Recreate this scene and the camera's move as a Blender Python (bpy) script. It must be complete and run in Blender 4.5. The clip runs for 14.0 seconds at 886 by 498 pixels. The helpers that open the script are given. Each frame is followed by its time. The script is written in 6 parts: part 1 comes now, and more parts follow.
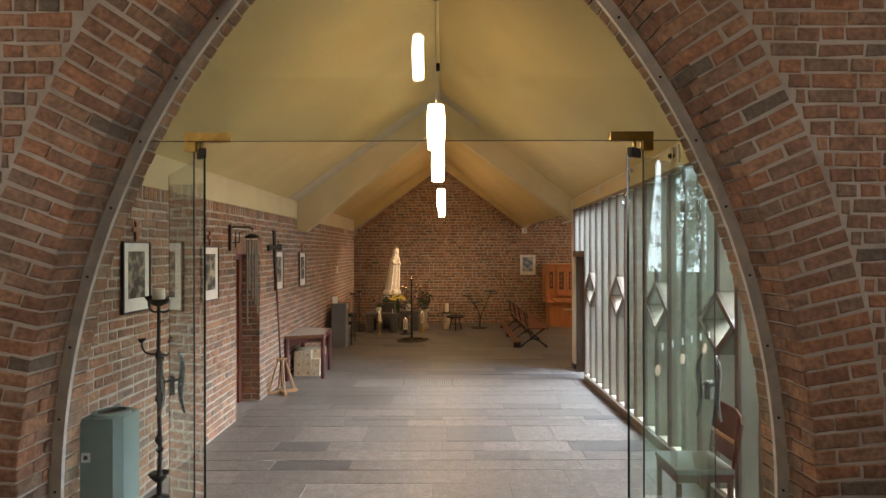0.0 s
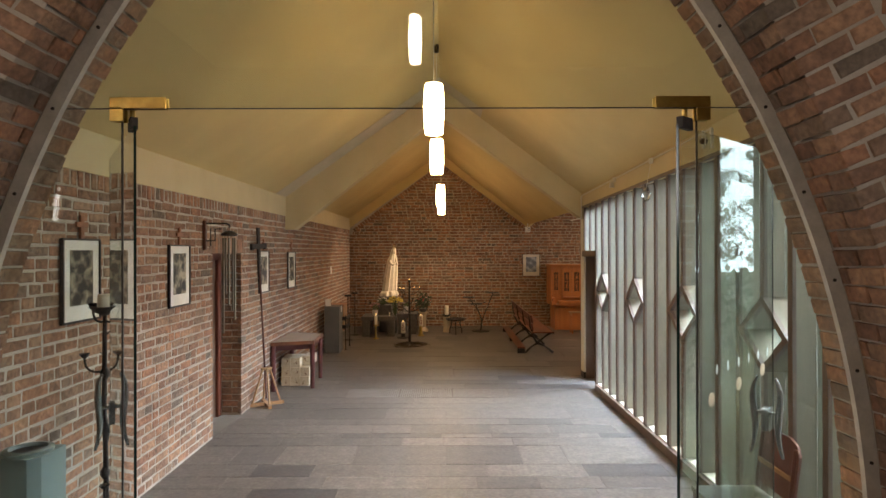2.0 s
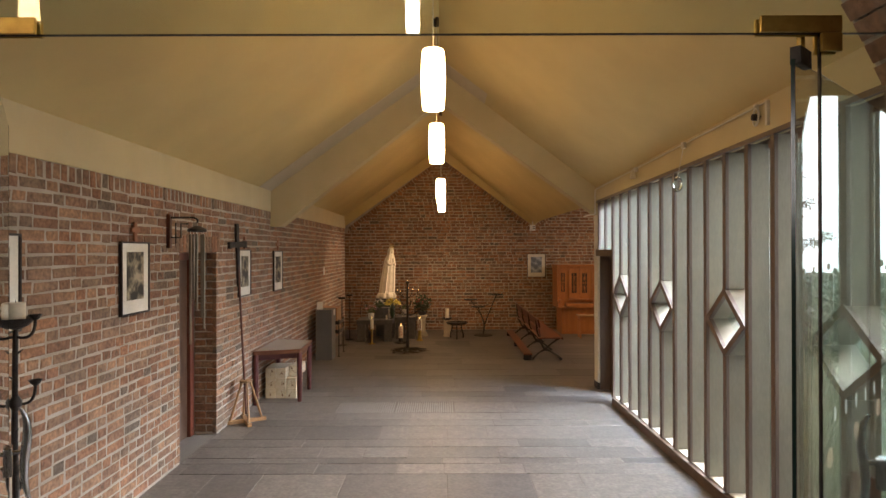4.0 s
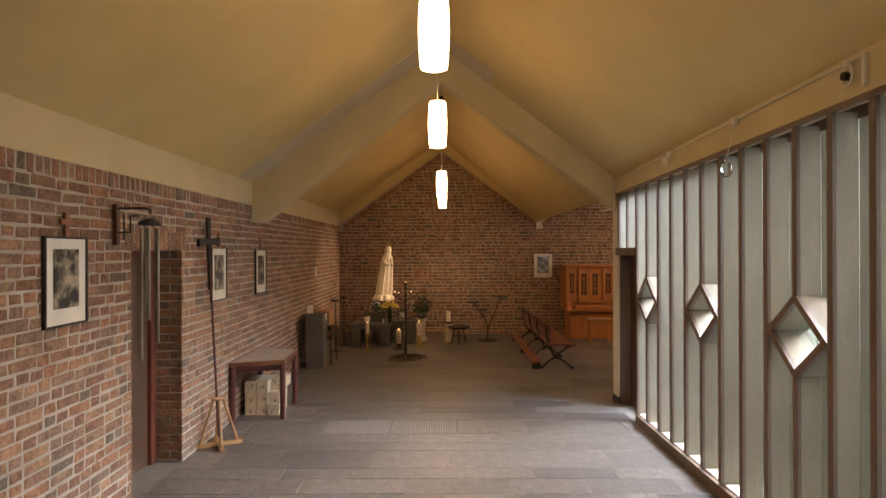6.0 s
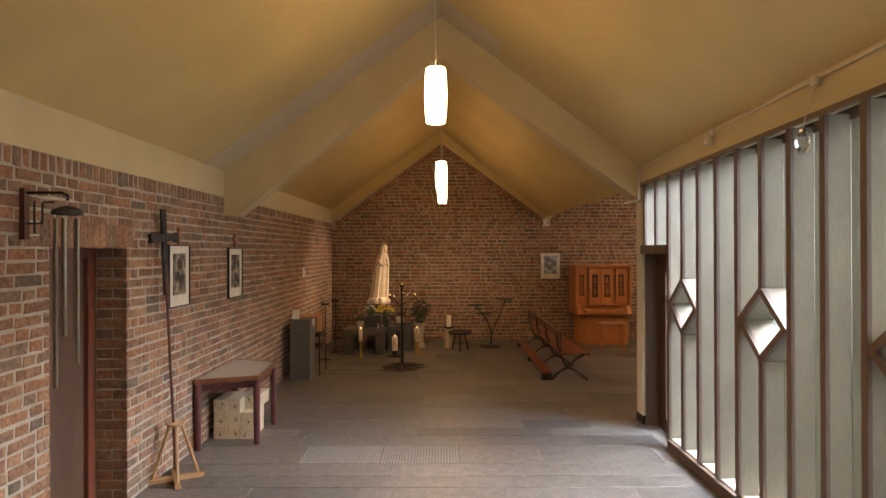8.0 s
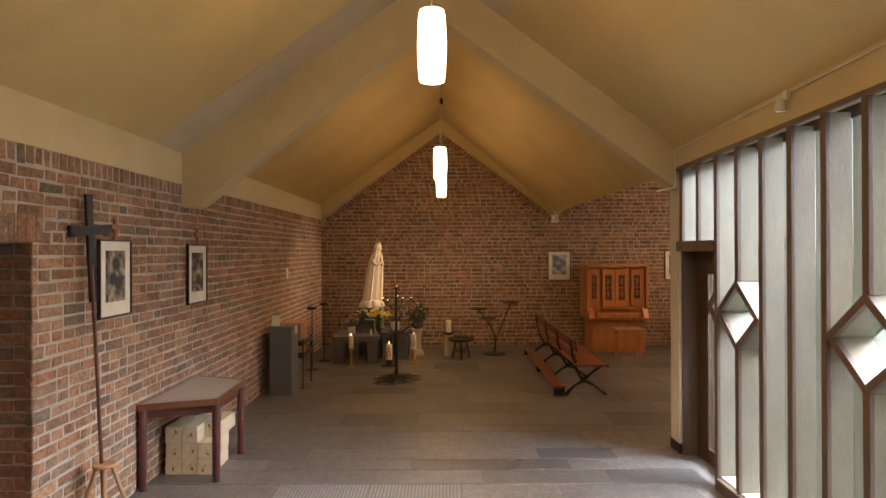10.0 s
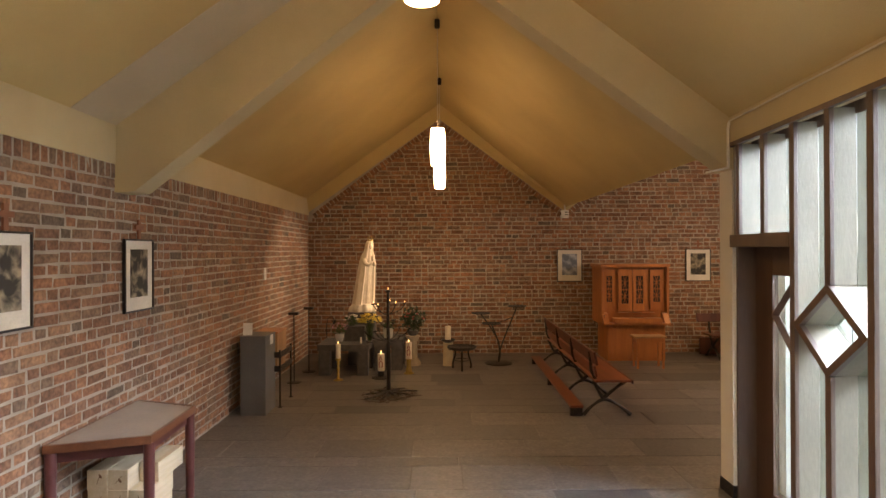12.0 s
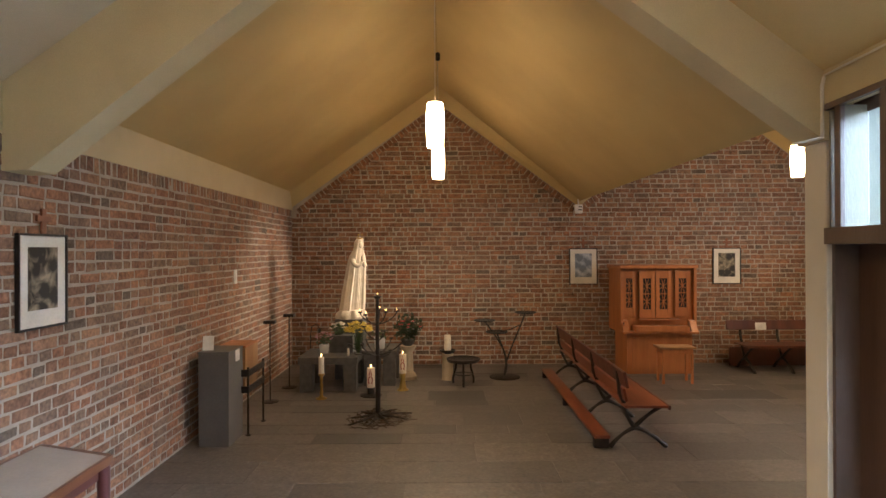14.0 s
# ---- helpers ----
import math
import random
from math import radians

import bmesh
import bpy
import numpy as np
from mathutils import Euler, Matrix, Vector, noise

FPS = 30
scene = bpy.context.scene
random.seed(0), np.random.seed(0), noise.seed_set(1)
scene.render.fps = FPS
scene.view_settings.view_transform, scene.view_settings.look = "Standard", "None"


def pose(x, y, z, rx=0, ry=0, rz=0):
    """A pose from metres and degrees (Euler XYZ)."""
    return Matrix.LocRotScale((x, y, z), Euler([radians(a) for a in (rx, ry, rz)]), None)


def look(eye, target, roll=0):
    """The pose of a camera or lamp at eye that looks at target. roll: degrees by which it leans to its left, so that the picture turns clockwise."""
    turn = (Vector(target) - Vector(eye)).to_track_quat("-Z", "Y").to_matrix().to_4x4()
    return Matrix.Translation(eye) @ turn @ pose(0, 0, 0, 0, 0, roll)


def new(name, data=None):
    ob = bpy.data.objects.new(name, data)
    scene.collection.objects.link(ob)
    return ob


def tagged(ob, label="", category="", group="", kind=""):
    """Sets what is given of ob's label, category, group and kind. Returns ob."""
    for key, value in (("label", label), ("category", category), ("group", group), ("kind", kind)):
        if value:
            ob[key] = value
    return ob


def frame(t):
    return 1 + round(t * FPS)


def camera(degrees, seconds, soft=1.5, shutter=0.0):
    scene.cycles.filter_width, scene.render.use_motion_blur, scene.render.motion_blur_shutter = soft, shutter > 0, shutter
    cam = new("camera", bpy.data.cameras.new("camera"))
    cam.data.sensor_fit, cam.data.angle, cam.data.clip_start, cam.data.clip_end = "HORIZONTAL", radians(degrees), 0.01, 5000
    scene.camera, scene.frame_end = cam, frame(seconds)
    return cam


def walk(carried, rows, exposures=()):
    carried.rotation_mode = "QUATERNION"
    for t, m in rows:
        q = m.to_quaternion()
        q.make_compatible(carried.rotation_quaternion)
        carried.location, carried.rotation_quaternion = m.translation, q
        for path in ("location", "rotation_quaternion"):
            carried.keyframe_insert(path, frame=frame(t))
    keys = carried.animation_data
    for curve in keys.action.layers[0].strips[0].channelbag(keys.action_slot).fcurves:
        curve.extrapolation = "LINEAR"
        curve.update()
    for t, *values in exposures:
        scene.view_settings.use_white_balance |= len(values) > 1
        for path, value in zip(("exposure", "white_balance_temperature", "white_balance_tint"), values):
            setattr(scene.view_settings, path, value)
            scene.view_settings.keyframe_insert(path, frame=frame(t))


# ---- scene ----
cam = camera(73.8, 14.0)
METRES, EYE = 7.04, 2.15
ROWS = [
    (0.0, 0.0, 0.0, 0.0, 0.0, 0.2, 0.14),
    (0.5, 0.0009, 0.0241, -0.0006, 0.0, 0.2, 0.14),
    (1.0, 0.0019, 0.0501, -0.001, -0.0, 0.19, 0.14),
    (1.5, 0.0028, 0.0775, -0.0015, 0.02, 0.19, 0.13),
    (2.0, 0.0025, 0.1061, -0.0023, 0.01, 0.2, 0.13),
    (2.5, 0.0015, 0.1353, -0.0031, -0.01, 0.21, 0.14),
    (3.0, 0.0008, 0.1658, -0.0044, -0.01, 0.25, 0.15),
    (5.5, -0.0025, 0.3279, -0.0106, -0.0, 0.23, 0.12),
    (6.0, -0.0042, 0.3628, -0.0119, 0.01, 0.24, 0.14),
    (6.5, -0.0029, 0.3981, -0.0135, 0.05, 0.25, 0.15),
    (7.0, -0.0015, 0.4337, -0.0162, 0.04, 0.28, 0.18),
    (7.5, -0.0007, 0.4698, -0.0183, 0.05, 0.3, 0.2),
    (8.0, -0.0026, 0.5073, -0.0182, 0.05, 0.29, 0.18),
    (10.5, 0.0015, 0.7048, -0.0271, 0.02, 0.29, 0.2),
    (11.0, 0.0052, 0.7452, -0.0288, 0.04, 0.29, 0.19),
    (11.5, 0.0056, 0.7865, -0.0313, 0.04, 0.29, 0.2),
    (12.0, 0.0052, 0.8282, -0.0332, 0.03, 0.31, 0.23),
    (12.5, 0.0063, 0.8704, -0.0343, 0.04, 0.3, 0.22),
    (13.0, 0.0077, 0.9126, -0.0355, 0.06, 0.33, 0.25),
    (13.5, 0.0085, 0.9553, -0.0353, 0.05, 0.3, 0.24),
    (14.0, 0.0087, 0.9985, -0.0353, 0.03, 0.27, 0.22),
]
walk(cam, [(t, pose(METRES * 0.602 * x, METRES * y, EYE + METRES * 0.602 * z, 90 + 0.602 * pitch, roll, 0.602 * yaw)) for t, x, y, z, yaw, pitch, roll in ROWS],
     exposures=[(0.0, 1.16, 6700, 18), (3.0, 1.02, 6800, 19), (6.0, 0.83, 7500, 26), (10.5, 1.0, 7500, 26), (12.0, 1.10, 7200, 24), (14.0, 1.36, 5850, 17)])

# ---- world, sun, lamps ----
world = bpy.data.worlds.new("sky")
scene.world = world
world.use_nodes = True
wn = world.node_tree
sky = wn.nodes.new("ShaderNodeTexSky")
sky.sky_type, sky.sun_disc = "NISHITA", False
sky.sun_elevation, sky.sun_rotation = radians(33), radians(80)
sky.air_density, sky.dust_density = 0.85, 0.15
sky.ozone_density = 1.8
wn.nodes["Background"].inputs[1].default_value = 0.145
haze = wn.nodes.new("ShaderNodeHueSaturation")  # pale winter haze
haze.inputs["Saturation"].default_value = 0.5
wn.links.new(sky.outputs[0], haze.inputs["Color"])
wn.links.new(haze.outputs[0], wn.nodes["Background"].inputs[0])
sun_data = bpy.data.lights.new("sun", "SUN")
sun_data.energy, sun_data.angle, sun_data.color = 2.7, radians(20), (1.0, 0.985, 0.96)
sun = new("sun", sun_data)
sun.matrix_basis = look((11, 8.4, 7.3), (0, 6.5, 0))


def window_light(name, eye, target, w, h, watts, color=(0.86, 0.94, 1.0)):
    d = bpy.data.lights.new(name, "AREA")
    d.shape, d.size, d.size_y, d.energy, d.color = "RECTANGLE", w, h, watts, color
    ob = new(name, d)
    ob.matrix_basis = look(eye, target)
    return ob


# sky light in the windows of hall and aisle; the right hall one is added
window_light("daylight_hall", (-5.28, 0.3, 3.2), (0, 0.9, 2.7), 4.1, 1.4, 54, (1.0, 0.95, 0.84))
# added fill for the arch wall, set in an unseen right window
window_light("fill_hall_right", (5.28, 1.0, 3.2), (0, 1.6, 2.4), 2.4, 1.4, 32, (1.0, 0.95, 0.86))
window_light("daylight_aisle", (7.75, 14.0, 2.68), (3, 14.2, 0.4), 2.6, 0.34, 26)
# the open sky over the slotted window
window_light("daylight_slots", (6.2, 8.7, 4.5), (0.2, 6.0, 0.2), 3.0, 1.5, 820, (0.58, 0.79, 1.0))
# spotlight in the white fixture at the valley, aimed at the statue
spot_data = bpy.data.lights.new("statue_spot", "SPOT")
spot_data.energy, spot_data.spot_size, spot_data.spot_blend, spot_data.color, spot_data.shadow_soft_size = 270, radians(38), 0.7, (1.0, 0.78, 0.52), 0.03
spot = new("statue_spot", spot_data)
spot.matrix_basis = look((2.28, 17.1, 2.66), (-1.75, 16.2, 1.45))

# light through the open undersides of the pendants
for x, y, z in ((-0.07, 6.1, 3.175), (-0.07, 8.5, 3.125), (-0.06, 13.05, 3.035), (-0.05, 15.5, 3.015), (5.13, 15.5, 3.025), (5.05, 13.05, 3.015)):
    d = bpy.data.lights.new("pendant_glow", "SPOT")
    d.energy, d.spot_size, d.spot_blend, d.color, d.shadow_soft_size = 54, radians(155), 0.6, (1.0, 0.70, 0.38), 0.07
    new("pendant_glow", d).matrix_basis = look((x, y, z), (x, y + 0.01, 0))

# ---- mesh tools ----
def part(name, bm, material, parent=None, label="", smooth=False):
    """One mesh object out of a bmesh, under a thing or a part."""
    bmesh.ops.recalc_face_normals(bm, faces=bm.faces)
    me = bpy.data.meshes.new(name)
    bm.to_mesh(me)
    bm.free()
    if smooth:
        for p in me.polygons:
            p.use_smooth = True
        me.set_sharp_from_angle(angle=radians(40))
    me.materials.append(material)
    ob = new(name, me)
    if parent:
        ob.parent = parent
    if label:
        ob["label"] = label
    return ob


def thing(name, m, label, category, group=""):
    """An empty at the base of a thing, for its parts."""
    ob = new(name)
    ob.empty_display_size = 0.05
    ob.matrix_basis = m
    return tagged(ob, label, category, group)


def box(bm, x0, x1, y0, y1, z0, z1, bevel=0.0, m=None):
    g = bmesh.ops.create_cube(bm, size=1.0, matrix=Matrix.LocRotScale(((x0 + x1) / 2, (y0 + y1) / 2, (z0 + z1) / 2), None, (x1 - x0, y1 - y0, z1 - z0)))
    vs = g["verts"]
    if bevel:
        es = list({e for v in vs for e in v.link_edges})
        r = bmesh.ops.bevel(bm, geom=es, offset=bevel, segments=2, profile=0.6, affect="EDGES")
        vs = list({v for f in r["faces"] for v in f.verts} | {v for v in vs if v.is_valid})
    if m is not None:
        bmesh.ops.transform(bm, matrix=m, verts=vs)
    return bm


def boxed(x0, x1, y0, y1, z0, z1, bevel=0.0, m=None):
    return box(bmesh.new(), x0, x1, y0, y1, z0, z1, bevel, m)


def rod(bm, a, b, r, r2=None, n=10):
    a, b = Vector(a), Vector(b)
    q = (b - a).to_track_quat("Z", "Y")
    bmesh.ops.create_cone(bm, cap_ends=True, segments=n, radius1=r, radius2=r if r2 is None else r2, depth=(b - a).length,
                          matrix=Matrix.LocRotScale((a + b) / 2, q, None))
    return bm


def rodded(a, b, r, r2=None, n=10):
    return rod(bmesh.new(), a, b, r, r2, n)


def lathe(bm, profile, n=20, at=(0, 0, 0)):
    rings = []
    for r, z in profile:
        rings.append([bm.verts.new((at[0] + max(r, 1e-4) * math.cos(2 * math.pi * k / n), at[1] + max(r, 1e-4) * math.sin(2 * math.pi * k / n), at[2] + z)) for k in range(n)])
    for a, b in zip(rings, rings[1:]):
        for k in range(n):
            bm.faces.new((a[k], a[(k + 1) % n], b[(k + 1) % n], b[k]))
    bm.faces.new(rings[0][::-1])
    bm.faces.new(rings[-1])
    return bm


def lathed(profile, n=20, at=(0, 0, 0)):
    return lathe(bmesh.new(), profile, n, at)


def tube(bm, pts, r, n=8):
    """A round bar bent along points; r may be a list."""
    pts = [Vector(p) for p in pts]
    rs = r if isinstance(r, (list, tuple)) else [r] * len(pts)
    side, rings = None, []
    for i, p in enumerate(pts):
        d = (pts[min(i + 1, len(pts) - 1)] - pts[max(i - 1, 0)]).normalized()
        if side is None:
            side = d.orthogonal().normalized()
        side = (side - d * side.dot(d)).normalized()
        up = d.cross(side)
        rings.append([bm.verts.new(p + rs[i] * (math.cos(2 * math.pi * k / n) * side + math.sin(2 * math.pi * k / n) * up)) for k in range(n)])
    for a, b in zip(rings, rings[1:]):
        for k in range(n):
            bm.faces.new((a[k], a[(k + 1) % n], b[(k + 1) % n], b[k]))
    bm.faces.new(rings[0][::-1])
    bm.faces.new(rings[-1])
    return bm


def tubed(pts, r, n=8):
    return tube(bmesh.new(), pts, r, n)


def prism(bm, outline, axis, lo, hi):
    """Extrudes a 2D outline along an axis. The outline's coordinates are the two other axes in order."""
    def at(p, h):
        return {"x": (h, p[0], p[1]), "y": (p[0], h, p[1]), "z": (p[0], p[1], h)}[axis]
    a = [bm.verts.new(at(p, lo)) for p in outline]
    b = [bm.verts.new(at(p, hi)) for p in outline]
    n = len(outline)
    bm.faces.new(a)
    bm.faces.new(b[::-1])
    for k in range(n):
        bm.faces.new((a[k], b[k], b[(k + 1) % n], a[(k + 1) % n]))
    return bm


def prismed(outline, axis, lo, hi):
    return prism(bmesh.new(), outline, axis, lo, hi)


def ball(bm, c, r, sub=2, squash=(1, 1, 1)):
    bmesh.ops.create_icosphere(bm, subdivisions=sub, radius=r, matrix=Matrix.LocRotScale(c, None, squash))
    return bm


def bez(a, b, c, d, n=10):
    a, b, c, d = map(Vector, (a, b, c, d))
    return [a * (1 - t) ** 3 + 3 * b * t * (1 - t) ** 2 + 3 * c * t * t * (1 - t) + d * t ** 3 for t in (k / n for k in range(n + 1))]


# ---- materials ----
def material(name, color, rough=0.6, metal=0.0, color2=None, scale=8.0, bump=0.0, bump_scale=60.0, spots=None, emit=None, stretch=(1, 1, 1), coat=0.0):
    """A surface with two scales of colour variation and fine relief."""
    m = bpy.data.materials.new(name)
    m.use_nodes = True
    nt = m.node_tree
    b = nt.nodes["Principled BSDF"]
    b.inputs["Roughness"].default_value, b.inputs["Metallic"].default_value = rough, metal
    b.inputs["Coat Weight"].default_value = coat
    co = nt.nodes.new("ShaderNodeTexCoord")
    mp = nt.nodes.new("ShaderNodeMapping")
    mp.inputs["Scale"].default_value = stretch
    nt.links.new(co.outputs["Object"], mp.inputs[0])
    n1 = nt.nodes.new("ShaderNodeTexNoise")
    n1.inputs["Scale"].default_value, n1.inputs["Detail"].default_value = scale, 6
    nt.links.new(mp.outputs[0], n1.inputs[0])
    n2 = nt.nodes.new("ShaderNodeTexNoise")
    n2.inputs["Scale"].default_value, n2.inputs["Detail"].default_value = bump_scale, 4
    nt.links.new(mp.outputs[0], n2.inputs[0])
    mix = nt.nodes.new("ShaderNodeMix")
    mix.data_type = "RGBA"
    c2 = color2 or tuple(c * 0.8 for c in color)
    mix.inputs[6].default_value, mix.inputs[7].default_value = (*color, 1), (*c2, 1)
    ramp = nt.nodes.new("ShaderNodeMapRange")
    ramp.inputs[1].default_value, ramp.inputs[2].default_value = 0.35, 0.65
    nt.links.new(n1.outputs[0], ramp.inputs[0])
    nt.links.new(ramp.outputs[0], mix.inputs[0])
    fine = nt.nodes.new("ShaderNodeMix")
    fine.data_type, fine.blend_type = "RGBA", "MULTIPLY"
    fine.inputs[0].default_value = 0.25
    nt.links.new(mix.outputs[2], fine.inputs[6])
    nt.links.new(n2.outputs[0], fine.inputs[7])
    nt.links.new(fine.outputs[2], b.inputs["Base Color"])
    if bump:
        bp = nt.nodes.new("ShaderNodeBump")
        bp.inputs["Strength"].default_value, bp.inputs["Distance"].default_value = bump, 0.01
        nt.links.new(n2.outputs[0], bp.inputs["Height"])
        nt.links.new(bp.outputs[0], b.inputs["Normal"])
    if emit:
        b.inputs["Emission Color"].default_value, b.inputs["Emission Strength"].default_value = (*emit[0], 1), emit[1]
    return m


def pieces_material(name, stops, rough, bump, grain=45.0, speck=0.5, rough2=None):
    """Bricks and slabs: each piece takes its own tone, with blotches and grain on it."""
    m = bpy.data.materials.new(name)
    m.use_nodes = True
    nt = m.node_tree
    b = nt.nodes["Principled BSDF"]
    b.inputs["Roughness"].default_value = rough
    oi, ge = nt.nodes.new("ShaderNodeObjectInfo"), nt.nodes.new("ShaderNodeNewGeometry")
    add, fr = nt.nodes.new("ShaderNodeMath"), nt.nodes.new("ShaderNodeMath")
    add.operation, fr.operation = "ADD", "FRACT"
    nt.links.new(oi.outputs["Random"], add.inputs[0])
    nt.links.new(ge.outputs["Random Per Island"], add.inputs[1])
    nt.links.new(add.outputs[0], fr.inputs[0])
    ramp = nt.nodes.new("ShaderNodeValToRGB")
    ramp.color_ramp.interpolation = "CONSTANT" if len(stops) > 6 else "LINEAR"
    while len(ramp.color_ramp.elements) < len(stops):
        ramp.color_ramp.elements.new(0.5)
    for e, (p, c) in zip(ramp.color_ramp.elements, stops):
        e.position, e.color = p, (*c, 1)
    nt.links.new(fr.outputs[0], ramp.inputs[0])
    co = nt.nodes.new("ShaderNodeNewGeometry")
    n1, n2 = nt.nodes.new("ShaderNodeTexNoise"), nt.nodes.new("ShaderNodeTexNoise")
    n1.inputs["Scale"].default_value, n1.inputs["Detail"].default_value = 9.0, 5
    n2.inputs["Scale"].default_value, n2.inputs["Detail"].default_value = grain, 5
    nt.links.new(co.outputs["Position"], n1.inputs[0])
    nt.links.new(co.outputs["Position"], n2.inputs[0])
    r1 = nt.nodes.new("ShaderNodeMapRange")
    r1.inputs[1].default_value, r1.inputs[2].default_value, r1.inputs[3].default_value, r1.inputs[4].default_value = 0.3, 0.7, 0.72, 1.25
    nt.links.new(n1.outputs[0], r1.inputs[0])
    r2 = nt.nodes.new("ShaderNodeMapRange")
    r2.inputs[1].default_value, r2.inputs[2].default_value, r2.inputs[3].default_value, r2.inputs[4].default_value = 0.3, 0.7, 1 - speck * 0.5, 1 + speck * 0.4
    nt.links.new(n2.outputs[0], r2.inputs[0])
    mul = nt.nodes.new("ShaderNodeMath")
    mul.operation = "MULTIPLY"
    nt.links.new(r1.outputs[0], mul.inputs[0])
    nt.links.new(r2.outputs[0], mul.inputs[1])
    sc = nt.nodes.new("ShaderNodeVectorMath")
    sc.operation = "SCALE"
    nt.links.new(ramp.outputs[0], sc.inputs[0])
    nt.links.new(mul.outputs[0], sc.inputs["Scale"])
    nt.links.new(sc.outputs[0], b.inputs["Base Color"])
    if rough2:
        rr = nt.nodes.new("ShaderNodeMapRange")
        rr.inputs[3].default_value, rr.inputs[4].default_value = rough, rough2
        nt.links.new(n1.outputs[0], rr.inputs[0])
        nt.links.new(rr.outputs[0], b.inputs["Roughness"])
    bp = nt.nodes.new("ShaderNodeBump")
    bp.inputs["Strength"].default_value, bp.inputs["Distance"].default_value = bump, 0.008
    nt.links.new(n2.outputs[0], bp.inputs["Height"])
    nt.links.new(bp.outputs[0], b.inputs["Normal"])
    return m


def glass_material(name, tint, rough=0.0):
    m = bpy.data.materials.new(name)
    m.use_nodes = True
    b = m.node_tree.nodes["Principled BSDF"]
    b.inputs["Base Color"].default_value = (*tint, 1)
    b.inputs["Transmission Weight"].default_value, b.inputs["Roughness"].default_value, b.inputs["IOR"].default_value = 1.0, rough, 1.48
    return m


M_BRICK = pieces_material("brick_red_brown", [
    (0.0, (0.189, 0.095, 0.054)), (0.16, (0.262, 0.124, 0.065)), (0.34, (0.209, 0.111, 0.065)), (0.52, (0.276, 0.150, 0.084)),
    (0.70, (0.218, 0.129, 0.079)), (0.86, (0.175, 0.113, 0.074)), (0.97, (0.121, 0.090, 0.064))], 0.85, 0.9, 34.0, 0.75)
M_MORTAR = material("mortar_grey_beige", (0.46, 0.405, 0.34), 0.95, color2=(0.34, 0.295, 0.24), scale=4, bump=0.6, bump_scale=180)
M_SLATE = pieces_material("floor_slate", [
    (0.0, (0.080, 0.074, 0.069)), (0.20, (0.128, 0.116, 0.104)), (0.45, (0.100, 0.091, 0.083)), (0.70, (0.148, 0.134, 0.119)), (1.0, (0.062, 0.058, 0.056))], 0.36, 0.14, 30.0, 0.6, 0.52)
M_GROUT = material("floor_grout", (0.21, 0.195, 0.175), 0.9, scale=5, bump=0.3, bump_scale=150)
M_CEIL = material("ceiling_cream_paint", (0.62, 0.468, 0.208), 0.85, color2=(0.555, 0.415, 0.185), scale=1.3, bump=0.15, bump_scale=240)
M_BEAM = material("beam_cream_paint", (0.61, 0.505, 0.30), 0.8, color2=(0.55, 0.455, 0.265), scale=2, bump=0.2, bump_scale=160)
M_WHITE = material("plaster_white", (0.74, 0.70, 0.60), 0.85, color2=(0.66, 0.62, 0.53), scale=2, bump=0.15, bump_scale=200)
M_FIN = material("concrete_fin", (0.275, 0.246, 0.184), 0.8, color2=(0.190, 0.170, 0.127), scale=2.5, bump=0.12, bump_scale=70, stretch=(1, 1, 0.3))
M_FINEDGE = material("brown_slat_edge", (0.15, 0.10, 0.072), 0.55, color2=(0.11, 0.075, 0.055), scale=6, bump=0.2, bump_scale=90, stretch=(1, 1, 0.2))
M_STEEL = material("grey_steel", (0.52, 0.49, 0.44), 0.5, 0.0, scale=10, bump=0.1)
M_DARKSTEEL = material("dark_iron", (0.035, 0.033, 0.032), 0.5, 0.7, color2=(0.055, 0.048, 0.042), scale=25, bump=0.35, bump_scale=120)
M_BRASS = material("polished_brass", (0.62, 0.44, 0.13), 0.34, 1.0, color2=(0.46, 0.31, 0.09), scale=14)
M_GLASS = glass_material("clear_glass", (0.875, 0.96, 0.94))
M_LAMP = material("lamp_opal_glass", (0.85, 0.82, 0.75), 0.4, emit=((1.0, 0.69, 0.33), 13.5))
M_WOOD_DARK = material("dark_red_wood", (0.135, 0.040, 0.022), 0.42, color2=(0.075, 0.025, 0.016), scale=7, bump=0.15, bump_scale=60, stretch=(1, 1, 0.15), coat=0.03)
M_DOOR = material("brown_door_wood", (0.100, 0.052, 0.030), 0.5, color2=(0.075, 0.038, 0.022), scale=8, bump=0.12, stretch=(1, 1, 0.12))
M_WOOD_RED = material("reddish_bench_wood", (0.25, 0.070, 0.030), 0.33, color2=(0.165, 0.046, 0.021), scale=9, bump=0.12, bump_scale=50, stretch=(1, 0.12, 1), coat=0.3)
M_WOOD_ORGAN = material("orange_brown_oak", (0.50, 0.185, 0.054), 0.42, color2=(0.40, 0.140, 0.040), scale=10, bump=0.15, bump_scale=70, stretch=(1, 1, 0.12), coat=0.15)
M_WOOD_LIGHT = material("light_pine", (0.42, 0.24, 0.11), 0.5, color2=(0.33, 0.18, 0.08), scale=10, bump=0.15, stretch=(1, 1, 0.15))
M_WALLOUT = material("outer_render", (0.5, 0.48, 0.44), 0.9, bump=0.2)

